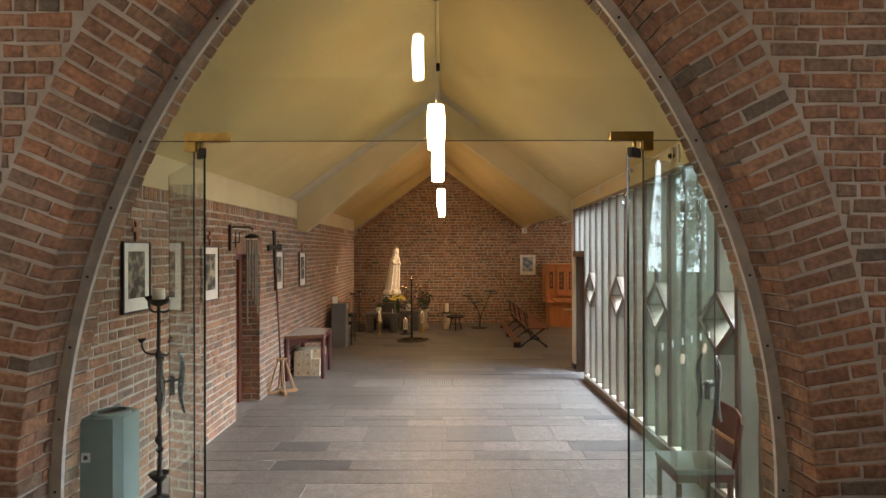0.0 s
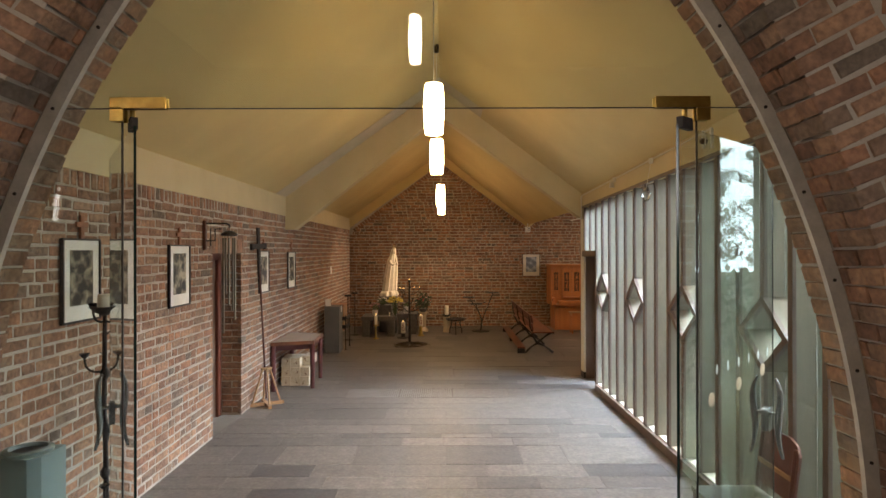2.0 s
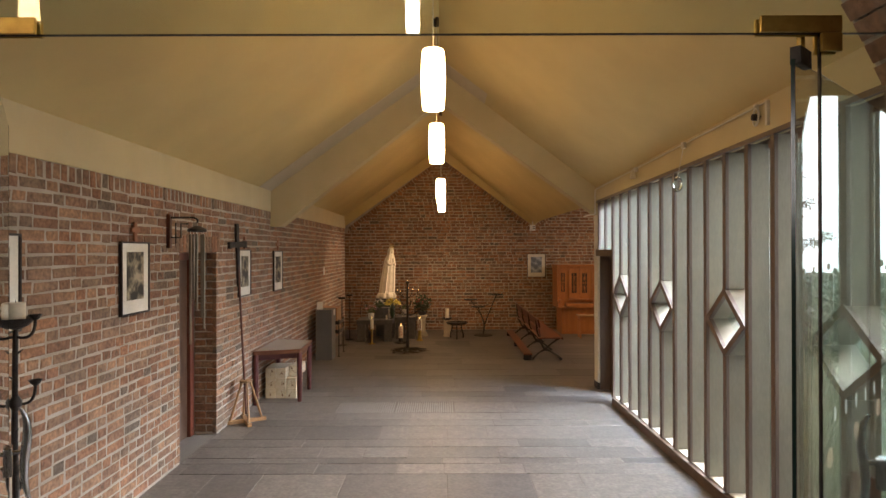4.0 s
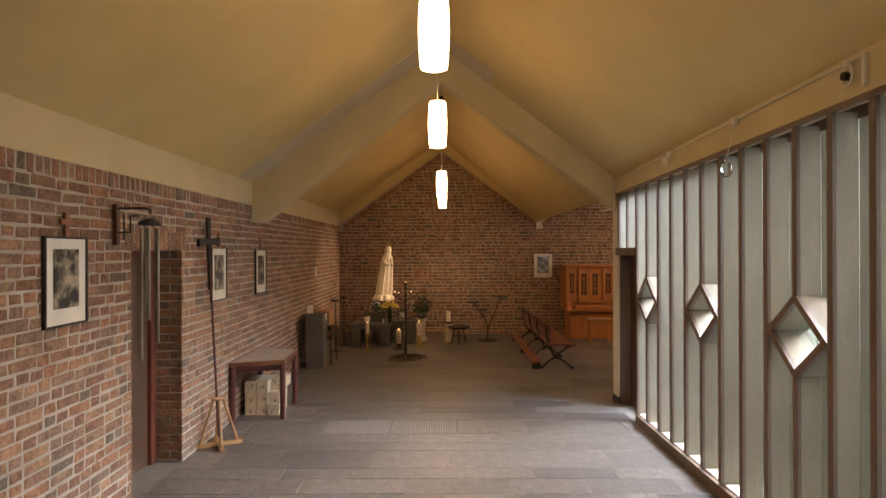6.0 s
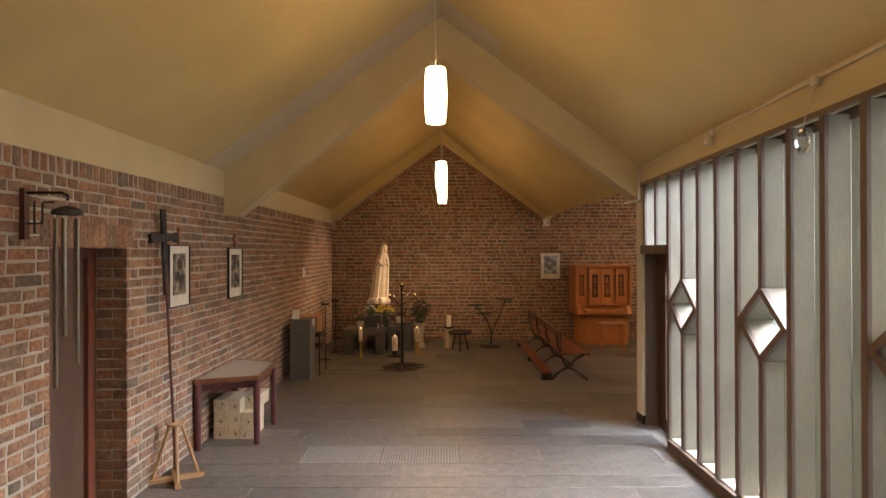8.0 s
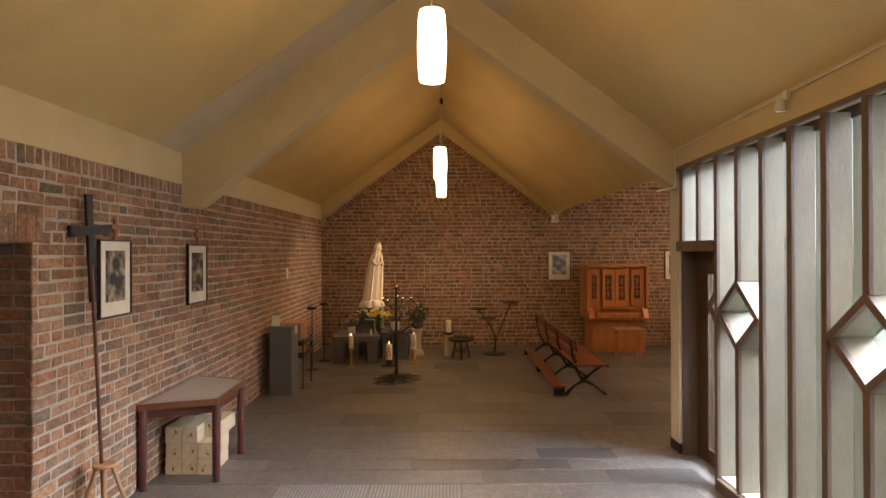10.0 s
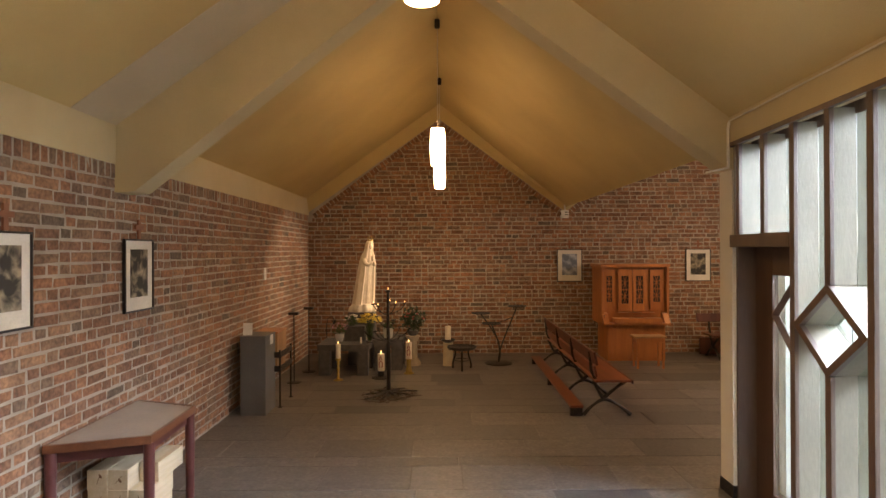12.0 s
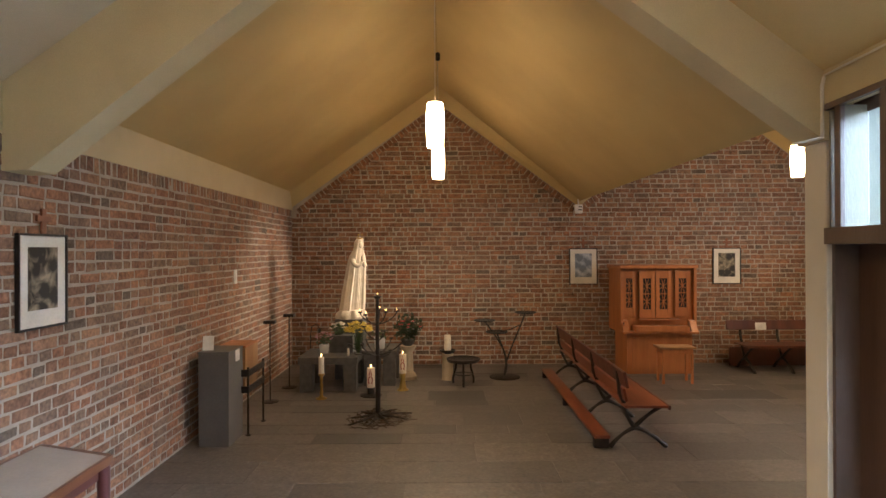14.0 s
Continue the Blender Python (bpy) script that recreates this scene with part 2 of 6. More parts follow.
# ---- large structure ----
XL, XR, YB = -2.62, 2.33, 17.4       # side walls and end wall of the nave
RIDGE_X, RIDGE_Z, EAVE_Z = -0.04, 4.86, 3.03
BRICK_TOP = 2.72
ARCH_X, ARCH_HW, ARCH_R, ARCH_Z = -0.14, 2.12, 4.65, 0.70
ARCH_F, ARCH_M, ARCH_B = 3.12, 3.42, 3.68
COURSE = 0.0833


def structure(name, bm, mat, label):
    return tagged(part(name, bm, mat), label, name.split("_")[0], kind="structure")


def brick_shapes(variants=6):
    """Unit bricks (1 long, 1 high) with worn, slightly uneven front edges, facing -y."""
    out = []
    rng = random.Random(5)
    for _ in range(variants):
        j = [rng.uniform(-0.035, 0.035) for _ in range(16)]
        out.append(j)
    return out


BRICK_J = brick_shapes()


def brick_mesh_data(l, h, d, j):
    """Corners and faces of one brick: a box with a chamfered face. x along, y outward (0 is the face), z up; centred in x and z."""
    c = 0.0065
    vs = [(-l / 2, d, -h / 2), (l / 2, d, -h / 2), (l / 2, d, h / 2), (-l / 2, d, h / 2)]
    k = [0.17 * v for v in j]
    vs += [(-l / 2 + k[0], c, -h / 2 + k[1]), (l / 2 + k[2], c, -h / 2 + k[3]), (l / 2 + k[4], c, h / 2 + k[5]), (-l / 2 + k[6], c, h / 2 + k[7])]
    vs += [(-l / 2 + c + k[0], 0.4 * abs(k[8]), -h / 2 + c + k[1]), (l / 2 - c + k[2], 0.4 * abs(k[9]), -h / 2 + c + k[3]), (l / 2 - c + k[4], 0.4 * abs(k[10]), h / 2 - c + k[5]), (-l / 2 + c + k[6], 0.4 * abs(k[11]), h / 2 - c + k[7])]
    fs = [(8, 9, 10, 11)]
    for a in range(4):
        b = (a + 1) % 4
        fs += [(4 + a, 4 + b, 8 + b, 8 + a), (a, b, 4 + b, 4 + a)]
    return vs, fs


class BrickSet:
    """Collects bricks (pose, length, height, depth); those within reach become parts, the rest one joined mesh."""

    def __init__(self):
        self.items = []

    def add(self, m, l, h, d, near=False):
        self.items.append((m, l, h, d, near))

    def build(self, owner, rng, limit=300):
        shared, vs, fs, count = {}, [], [], 0
        for m, l, h, d, near in self.items:
            j = rng.randrange(len(BRICK_J))
            if near and count < limit:
                key = (round(l, 2), round(h, 3), round(d, 2), j)
                if key not in shared:
                    me = bpy.data.meshes.new("brick")
                    v, f = brick_mesh_data(key[0], key[1], key[2], BRICK_J[j])
                    me.from_pydata(v, [], f)
                    me.materials.append(M_BRICK)
                    shared[key] = me
                ob = new("brick", shared[key])
                ob.parent = owner
                ob.matrix_basis = m
                count += 1
            else:
                v, f = brick_mesh_data(l, h, d, BRICK_J[j])
                n = len(vs)
                vs += [tuple(m @ Vector(p)) for p in v]
                fs += [tuple(n + i for i in q) for q in f]
        if vs:
            me = bpy.data.meshes.new("bricks")
            me.from_pydata(vs, [], fs)
            me.materials.append(M_BRICK)
            ob = new("bricks", me)
            ob.parent = owner
            tagged(ob, "red-brown bricks in grey-beige mortar", kind="stuff")


def bond_row(rng, u0, u1, phase):
    """Lengths along one course, a wild bond of stretchers and headers. Yields (start, end)."""
    u = u0 - phase
    while u < u1 - 0.02:
        l = 0.238 if rng.random() < 0.45 else 0.113
        a, b = max(u, u0), min(u + l, u1)
        if b - a > 0.03:
            yield a, b
        u += l + 0.015


def fill_bricks(bricks, rng, to_pose, u0, u1, z0, z1, holes=(), limit_u=None, near=None, depth=0.05):
    """Courses between z0 and z1. holes: (u0, u1, z0, z1) left open. limit_u(z): (lo, hi) at that height."""
    n = int(round((z1 - z0) / COURSE))
    for r in range(n):
        za = z0 + r * COURSE
        zc = za + COURSE / 2
        lo, hi = (u0, u1) if limit_u is None else limit_u(za, za + COURSE)
        if hi - lo < 0.04:
            continue
        spans = [(lo, hi)]
        for h0, h1, hz0, hz1 in holes:
            if hz0 < zc < hz1:
                spans = [s for a, b in spans for s in ((a, min(b, h0)), (max(a, h1), b)) if s[1] - s[0] > 0.04]
        for a, b in spans:
            for s, e in bond_row(rng, a, b, rng.choice((0.0, 0.0625, 0.125, 0.19))):
                bricks.add(to_pose((s + e) / 2 + 0.0, zc + rng.uniform(-0.002, 0.002)) @ pose(0, rng.uniform(-0.002, 0.0005), 0, 0, rng.uniform(-0.7, 0.7), 0),
                           e - s, COURSE - 0.0160, depth, bool(near and near((s + e) / 2, zc)))


# floor slab
bm = bmesh.new()
for fx0, fx1, fy0, fy1 in ((-5.3, 5.3, -7.3, ARCH_B), (-3.1, XR + 0.34, ARCH_B, 10.6), (-3.1, 7.7, 10.6, YB + 0.3)):
    box(bm, fx0, fx1, fy0, fy1, -0.3, -0.0045)
structure("floor", bm, M_GROUT, "grey slate slab floor with pale joints")
floor = bpy.data.objects["floor"]
rng = random.Random(11)

# floor slabs: rows of uneven depth across the nave
GRATE = (-1.43, 0.15, 9.33, 9.86)
ROW_EDGES = [3.0, 3.35, 3.6, 3.95, 4.5, 4.78, 5.12, 5.45, 5.78, 6.05, 6.33, 6.65, 7.22, 7.49, 7.65, 7.99, 8.25, 8.75, 9.01, 9.33, 9.86, 10.2, 10.48, 10.8, 11.35, 11.6]
while ROW_EDGES[-1] < YB:
    ROW_EDGES.append(min(YB, ROW_EDGES[-1] + rng.choice((0.26, 0.33, 0.33, 0.52))))
while ROW_EDGES[0] > -7:
    ROW_EDGES.insert(0, ROW_EDGES[0] - rng.choice((0.26, 0.33, 0.33, 0.52)))
TILE_MESH = {}


def tile_data(w, d):
    h, c = 0.03, 0.004
    v = [(-w / 2, -d / 2, -h), (w / 2, -d / 2, -h), (w / 2, d / 2, -h), (-w / 2, d / 2, -h)]
    v += [(x, y, -c * 0.6) for x, y, _ in v]
    v += [(x - math.copysign(c, x), y - math.copysign(c, y), 0.0) for x, y, _ in v[:4]]
    f = [(8, 9, 10, 11)]
    for a in range(4):
        b = (a + 1) % 4
        f += [(a, b, 4 + b, 4 + a), (4 + a, 4 + b, 8 + b, 8 + a)]
    return v, f


tv, tf, tile_count = [], [], 0
for y0, y1 in zip(ROW_EDGES, ROW_EDGES[1:]):
    inside = y0 > 3.3
    xa, xb = (XL, XR if y1 < 10.5 else 7.36) if inside else (-5.0, 5.0)
    x = xa - rng.uniform(0, 0.6)
    while x < xb:
        w = rng.choice((0.46, 0.58, 0.7, 0.78, 0.95, 1.15))
        a, b = max(x, xa), min(x + w, xb)
        x += w
        if b - a < 0.05:
            continue
        if y0 >= GRATE[2] - 0.01 and y1 <= GRATE[3] + 0.01:
            if a < GRATE[1] and b > GRATE[0]:
                if a < GRATE[0]:
                    b = GRATE[0]
                elif b > GRATE[1]:
                    a = GRATE[1]
                else:
                    continue
        w2, d2 = b - a - 0.005, y1 - y0 - 0.005
        m = pose((a + b) / 2, (y0 + y1) / 2, rng.uniform(-0.0012, 0.0012), rng.uniform(-0.12, 0.12), rng.uniform(-0.12, 0.12), 0)
        if inside and y1 < 11.4 and tile_count < 300 and b < XR + 0.1:
            key = (round(w2, 2), round(d2, 2))
            if key not in TILE_MESH:
                me = bpy.data.meshes.new("tile")
                me.from_pydata(*[tile_data(w2, d2)[0], [], tile_data(w2, d2)[1]])
                me.materials.append(M_SLATE)
                TILE_MESH[key] = me
            ob = new("tile", TILE_MESH[key])
            ob.parent, ob.matrix_basis = floor, m
            tile_count += 1
        else:
            v, f = tile_data(w2, d2)
            n = len(tv)
            tv += [tuple(m @ Vector(p)) for p in v]
            tf += [tuple(n + i for i in q) for q in f]
me = bpy.data.meshes.new("tiles")
me.from_pydata(tv, [], tf)
me.materials.append(M_SLATE)
ob = new("tiles", me)
ob.parent = floor
tagged(ob, "grey slate floor slabs", kind="stuff")

# left nave wall: mortar core with a doorway through it, brick skin, plaster band above
DOOR = (7.49, 8.44, 0.0, 2.10)


def wall_core(name, x0, x1, y0, y1, z1, hole, label):
    bm = bmesh.new()
    a, b, c, d = hole
    box(bm, x0, x1, y0, a, 0, z1)
    box(bm, x0, x1, b, y1, 0, z1)
    box(bm, x0, x1, a, b, d, z1)
    return structure(name, bm, M_MORTAR, label)


wall_left = wall_core("wall_left", -3.1, XL - 0.0048, ARCH_B - 0.1, YB + 0.3, EAVE_Z + 0.3, (DOOR[0] - 0.009, DOOR[1] + 0.009, 0, DOOR[3] + 0.009), "red-brown brick wall in a wild bond with pale joints")
structure("trim_left", boxed(XL - 0.02, XL + 0.008, ARCH_B, YB, BRICK_TOP, EAVE_Z + 0.06), M_BEAM, "cream painted plaster band above the bricks")
bricks = BrickSet()
SOLD = BRICK_TOP - 0.124


def left_pose(u, z):
    return pose(XL, u, z, 0, 0, 90)


fill_bricks(bricks, rng, left_pose, ARCH_B, YB, SOLD - 31 * COURSE, SOLD, [(DOOR[0], DOOR[1], -1, DOOR[3])],
            near=lambda u, z: 8.5 < u < 11.4 and z > 1.25 or 5.6 < u < 7.3 and z > 1.6)
u = ARCH_B
while u < YB - 0.05:                                    # upright course under the band
    bricks.add(left_pose(u + 0.04, BRICK_TOP - 0.058) @ pose(0, rng.uniform(-0.004, 0.003), 0, 0, 90 + rng.uniform(-1, 1), 0), 0.116 + rng.uniform(-0.006, 0.004), 0.068, 0.05)
    u += 0.0825
u = DOOR[0] - 0.1
while u < DOOR[1] + 0.1:                                # upright lintel course
    bricks.add(left_pose(u + 0.04, DOOR[3] + 0.095) @ pose(0, -0.004, 0, 0, 90 + rng.uniform(-1, 1), 0), 0.182, 0.0705, 0.05)
    u += 0.0825
for k in range(25):                                     # bricks of the doorway's cheeks
    z = 0.02 + (k + 0.5) * COURSE
    for y, turn in ((DOOR[1], 0), (DOOR[0], 180)):
        parts = ((0.0, 0.25),) if k % 2 else ((0.0, 0.115), (0.127, 0.25))
        for a, b in parts:
            bricks.add(pose(XL - 0.004 - (a + b) / 2, y, z, 0, 0, turn), b - a, COURSE - 0.0125, 0.05)
bricks.build(wall_left, rng)

# the folded ceilings
def slab(name, a, b, y0, y1, thick, label):
    """A roof plane between two points (x, z)."""
    return structure(name, prismed([a, b, (b[0], b[1] + thick), (a[0], a[1] + thick)], "y", y0, y1), M_CEIL, label)




def head(y):
    """Height of the beam's underside over the slotted window; it rises a little towards the arch."""
    return 2.872 + 0.0216 * (10.31 - y)


def rail_z(y):
    return 3.045 + 0.030 * (10.31 - y)


def tilted(bm, outline, y0, y1, rise):
    """A bar along y; rise(y) is added to the heights of its (x, z) outline."""
    a = [bm.verts.new((x, y0, z + rise(y0))) for x, z in outline]
    b = [bm.verts.new((x, y1, z + rise(y1))) for x, z in outline]
    bm.faces.new(a)
    bm.faces.new(b[::-1])
    for k in range(len(outline)):
        j = (k + 1) % len(outline)
        bm.faces.new((a[k], b[k], b[j], a[j]))
    return bm


VALLEY_X, VALLEY_Z, AISLE_X, FAR_X = 2.42, 2.86, 4.88, 7.36
slab("ceiling_left", (XL - 0.1, EAVE_Z - 0.072), (RIDGE_X, RIDGE_Z), ARCH_B, YB + 0.1, 0.2, "sloping cream painted ceiling")
bm = bmesh.new()
ends = []
for y in (ARCH_B, 10.7):
    low = rail_z(y) - 0.025
    ends.append([bm.verts.new(p) for p in ((RIDGE_X, y, RIDGE_Z), (VALLEY_X, y, low), (VALLEY_X, y, low + 0.2), (RIDGE_X, y, RIDGE_Z + 0.2))])
bm.faces.new(ends[0])
bm.faces.new(ends[1][::-1])
for k in range(4):
    bm.faces.new((ends[0][k], ends[1][k], ends[1][(k + 1) % 4], ends[0][(k + 1) % 4]))
structure("ceiling_right", bm, M_CEIL, "sloping cream painted ceiling")
slab("ceiling_right_end", (RIDGE_X, RIDGE_Z), (VALLEY_X, VALLEY_Z), 10.702, YB + 0.1, 0.2, "sloping cream painted ceiling")
slab("ceiling_aisle_left", (VALLEY_X + 0.004, VALLEY_Z), (AISLE_X, RIDGE_Z), 10.6, YB + 0.1, 0.2, "sloping cream painted ceiling")
slab("ceiling_aisle_right", (AISLE_X, RIDGE_Z), (FAR_X, EAVE_Z), 10.6, YB + 0.1, 0.2, "sloping cream painted ceiling")
structure("wall_aisle_right", boxed(FAR_X, FAR_X + 0.3, 10.6, 12.4, 0, 3.3), M_WHITE, "plain pale wall")
structure("wall_aisle_right_end", boxed(FAR_X, FAR_X + 0.3, 15.6, YB + 0.3, 0, 3.3), M_WHITE, "plain pale wall")
structure("wall_aisle_right_low", boxed(FAR_X, FAR_X + 0.3, 12.4, 15.6, 0, 2.5), M_WHITE, "plain pale wall under a window")
structure("wall_aisle_right_top", boxed(FAR_X, FAR_X + 0.3, 12.4, 15.6, 2.9, 3.3), M_WHITE, "plain pale wall over a window")
structure("wall_aisle_front", prismed([(2.8, 0), (FAR_X + 0.3, 0), (FAR_X + 0.3, 3.3), (AISLE_X, 5.05), (2.8, 3.5)], "y", 10.62, 10.9), M_WHITE, "plain pale wall")

# bricks of the end wall, under a sloping edge course on each gable
GAB_X, GAB_Z, GAB_S = -0.05, 4.575, 0.742
bm = bmesh.new()
box(bm, -3.0, FAR_X + 0.3, YB + 0.0048, YB + 0.3, 0, 5.2)
wall_end = structure("wall_end", bm, M_MORTAR, "red-brown brick end wall with sloping edge courses under the gables")
wall_end["category"] = "wall"


def end_pose(u, z):
    return pose(u, YB, z)


bricks = BrickSet()
fill_bricks(bricks, rng, end_pose, XL, FAR_X, 0.0, 31 * COURSE, near=lambda u, z: -0.4 < u < 2.6 and z > 1.1)
for mid in (GAB_X, AISLE_X):
    for r in range(31, 56):
        z1 = (r + 1) * COURSE
        w = (GAB_Z - 0.11 - z1) / GAB_S + 0.07
        if w > 0.05:
            lo, hi = max(mid - w, XL), mid + w
            for s, e in bond_row(rng, lo, hi, rng.choice((0.0, 0.06, 0.125))):
                bricks.add(end_pose((s + e) / 2, z1 - COURSE / 2), e - s, COURSE - 0.0125, 0.05)
    for sgn in (-1, 1):                                 # edge course
        d = 0.05
        ang = math.degrees(math.atan(GAB_S))
        while d < 2.47:
            x = mid + sgn * d
            bricks.add(pose(x, YB - 0.002, GAB_Z - GAB_S * d - 0.055, 0, 90 + sgn * ang + rng.uniform(-1, 1), 0), 0.112, 0.0705, 0.05)
            d += 0.0825 * math.cos(math.radians(ang))
bricks.build(wall_end, rng)
# cream coves between the end wall and the ceilings
def cove(bm, xa, la, ua, xb, lb, ub):
    """A sloping fillet from the wall's brick edge (la, lb) up to the ceiling (ua, ub)."""
    y0, y1 = YB - 0.003, YB - 0.17
    v = [bm.verts.new(p) for p in ((xa, y0, la), (xa, y1, ua + 0.012), (xa, y0, ua + 0.05), (xb, y0, lb), (xb, y1, ub + 0.012), (xb, y0, ub + 0.05))]
    for f in ((0, 1, 2), (5, 4, 3), (0, 3, 4, 1), (1, 4, 5, 2), (2, 5, 3, 0)):
        bm.faces.new([v[k] for k in f])


lo = GAB_Z - GAB_S * 2.5 + 0.05
bm = bmesh.new()
cove(bm, XL, lo, EAVE_Z, RIDGE_X, GAB_Z + 0.02, RIDGE_Z)
cove(bm, RIDGE_X, GAB_Z + 0.02, RIDGE_Z, VALLEY_X, lo, VALLEY_Z)
structure("trim_end_nave", bm, M_CEIL, "cream painted cove between the end wall and the ceiling")
bm = bmesh.new()
cove(bm, VALLEY_X, lo, VALLEY_Z, AISLE_X, GAB_Z + 0.02, RIDGE_Z)
cove(bm, AISLE_X, GAB_Z + 0.02, RIDGE_Z, FAR_X, lo, EAVE_Z)
structure("trim_end_aisle", bm, M_CEIL, "cream painted cove between the end wall and the ceiling")

# arch wall
def arch_outline(grow, n=40):
    """The pointed arch from the left foot over the apex to the right foot, grown outward; (x, z)."""
    r, cx = ARCH_R + grow, ARCH_HW - ARCH_R
    top = math.acos(min(1.0, -cx / r))
    right = [(ARCH_X + cx + r * math.cos(top * k / n), ARCH_Z + r * math.sin(top * k / n)) for k in range(n + 1)]
    right = [(ARCH_X + ARCH_HW + grow, 0.0)] + right
    left = [(2 * ARCH_X - x, z) for x, z in right]
    return left + right[::-1][1:]


HALL = (-5.0, 5.0, -7.0, 6.2)
arch = arch_outline(0.013)
bm = bmesh.new()
half = len(arch) // 2
prism(bm, [(HALL[0], 0), *arch[:half + 1], (ARCH_X, HALL[3]), (HALL[0], HALL[3])], "y", ARCH_F + 0.0055, ARCH_B - 0.010)
prism(bm, [(HALL[1], 0), (HALL[1], HALL[3]), (ARCH_X, HALL[3]), *arch[half:]], "y", ARCH_F + 0.0055, ARCH_B - 0.010)
wall_arch = structure("wall_arch", bm, M_MORTAR, "brick wall with a pointed arch opening ringed by bricks")
wall_arch["category"] = "wall"
RING = 0.39
bricks = BrickSet()


def ring_frame(s, side):
    """Foot of the intrados at arc length s, and the brick's axes."""
    if s < ARCH_Z:
        th, x, z = 0.0, ARCH_HW, s
    else:
        th = (s - ARCH_Z) / ARCH_R
        x, z = ARCH_HW - ARCH_R + ARCH_R * math.cos(th), ARCH_Z + ARCH_R * math.sin(th)
    c, n = math.cos(th), math.sin(th)
    if side > 0:
        return Vector((ARCH_X + x, 0, z)), Vector((c, 0, n)), Vector((c, 0, n)), Vector((-n, 0, c))
    return Vector((ARCH_X - x, 0, z)), Vector((-c, 0, n)), Vector((c, 0, -n)), Vector((n, 0, c))


ARC = ARCH_Z + ARCH_R * math.acos((ARCH_R - ARCH_HW) / ARCH_R)
for side in (-1, 1):
    k, s = 0, COURSE / 2
    while s < ARC:
        foot, out, ax, up = ring_frame(s, side)
        cut = 0.24 if k % 2 else 0.115
        for a, b in ((0.0, cut), (cut + 0.012, RING)):
            c = foot + out * ((a + b) / 2)
            first = 0.115 if k % 2 else 0.20                # soffit bricks break their joints in depth
            rows = ((ARCH_F, True, first), (ARCH_F + first + 0.012, False, ARCH_M - 0.037 - ARCH_F - first - 0.012), (ARCH_M + 0.02, False, 0.225))
            for y, near, deep in rows if a == 0.0 else (rows[0],):
                m = Matrix((ax, Vector((0, 1, 0)), up)).transposed().to_4x4()
                m.translation = c + Vector((0, y + rng.uniform(-0.004, 0.001), 0))
                bricks.add(m @ pose(rng.uniform(-0.006, 0.006), 0, rng.uniform(-0.0015, 0.0015), 0, rng.uniform(-1.1, 1.1), 0), b - a, COURSE - 0.0135, deep, near and s < 3.9)
        k, s = k + 1, s + COURSE


def ring_x(z):
    """Half width of the ring's outer edge at that height."""
    r = ARCH_R + RING + 0.014
    if z <= ARCH_Z:
        return ARCH_HW + RING + 0.014
    d = r * r - (z - ARCH_Z) ** 2
    return max(0.0, ARCH_HW - ARCH_R + math.sqrt(d)) if d > 0 else 0.0


for r in range(62):
    za = r * COURSE
    w = ring_x(za)
    lo_hi = ((HALL[0], ARCH_X - w), (ARCH_X + w, HALL[1])) if w > 0 else ((HALL[0], HALL[1]),)
    for a, b in lo_hi:
        for s, e in bond_row(rng, a, b, rng.choice((0.0, 0.0625, 0.125, 0.19))):
            bricks.add(pose((s + e) / 2, ARCH_F + rng.uniform(-0.004, 0.0005), za + COURSE / 2 + rng.uniform(-0.002, 0.002), 0, rng.uniform(-1, 1), 0), e - s, COURSE - 0.0135, 0.05)
bricks.build(wall_arch, rng, 300)

# hall round the start of the walk
bm = bmesh.new()
box(bm, HALL[0] - 0.3, HALL[0], HALL[2], -1.78, 0, HALL[3])
box(bm, HALL[0] - 0.3, HALL[0], 2.4, ARCH_B, 0, HALL[3])
box(bm, HALL[0] - 0.3, HALL[0], -1.78, 2.4, 0, 2.5)
box(bm, HALL[0] - 0.3, HALL[0], -1.78, 2.4, 3.9, HALL[3])
structure("wall_hall_left", bm, M_BRICK, "brick wall with a wide window")
# unseen window, added to house the fill lamp on this side
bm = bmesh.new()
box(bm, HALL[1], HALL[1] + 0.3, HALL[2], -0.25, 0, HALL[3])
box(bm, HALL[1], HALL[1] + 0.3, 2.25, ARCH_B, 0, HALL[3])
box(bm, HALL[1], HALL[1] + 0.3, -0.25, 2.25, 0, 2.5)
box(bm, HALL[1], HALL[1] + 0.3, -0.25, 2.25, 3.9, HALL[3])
structure("wall_hall_right", bm, M_BRICK, "brick wall with an added window")
window_4 = structure("window_4", boxed(HALL[1], HALL[1] + 0.06, -0.25, 2.25, 3.86, 3.9), M_DARKSTEEL, "added unseen window with dark glazing bars")
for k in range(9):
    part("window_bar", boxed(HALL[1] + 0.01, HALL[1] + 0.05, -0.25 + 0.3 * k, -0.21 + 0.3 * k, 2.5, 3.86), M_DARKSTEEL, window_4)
structure("wall_hall_back", boxed(HALL[0] - 0.3, HALL[1] + 0.3, HALL[2] - 0.3, HALL[2], 0, HALL[3]), M_BRICK, "plain brick wall")
structure("ceiling_hall", boxed(HALL[0] - 0.3, HALL[1] + 0.3, HALL[2] - 0.3, ARCH_B, HALL[3], HALL[3] + 0.2), M_CEIL, "flat cream painted ceiling")
window_1 = structure("window_1", boxed(HALL[0] - 0.06, HALL[0], -1.78, 2.4, 3.86, 3.9), M_DARKSTEEL, "wide added unseen window with dark glazing bars")
for k in range(15):
    part("window_bar", boxed(HALL[0] - 0.05, HALL[0] - 0.01, -1.78 + 0.295 * k, -1.74 + 0.295 * k, 2.5, 3.86), M_DARKSTEEL, window_1)
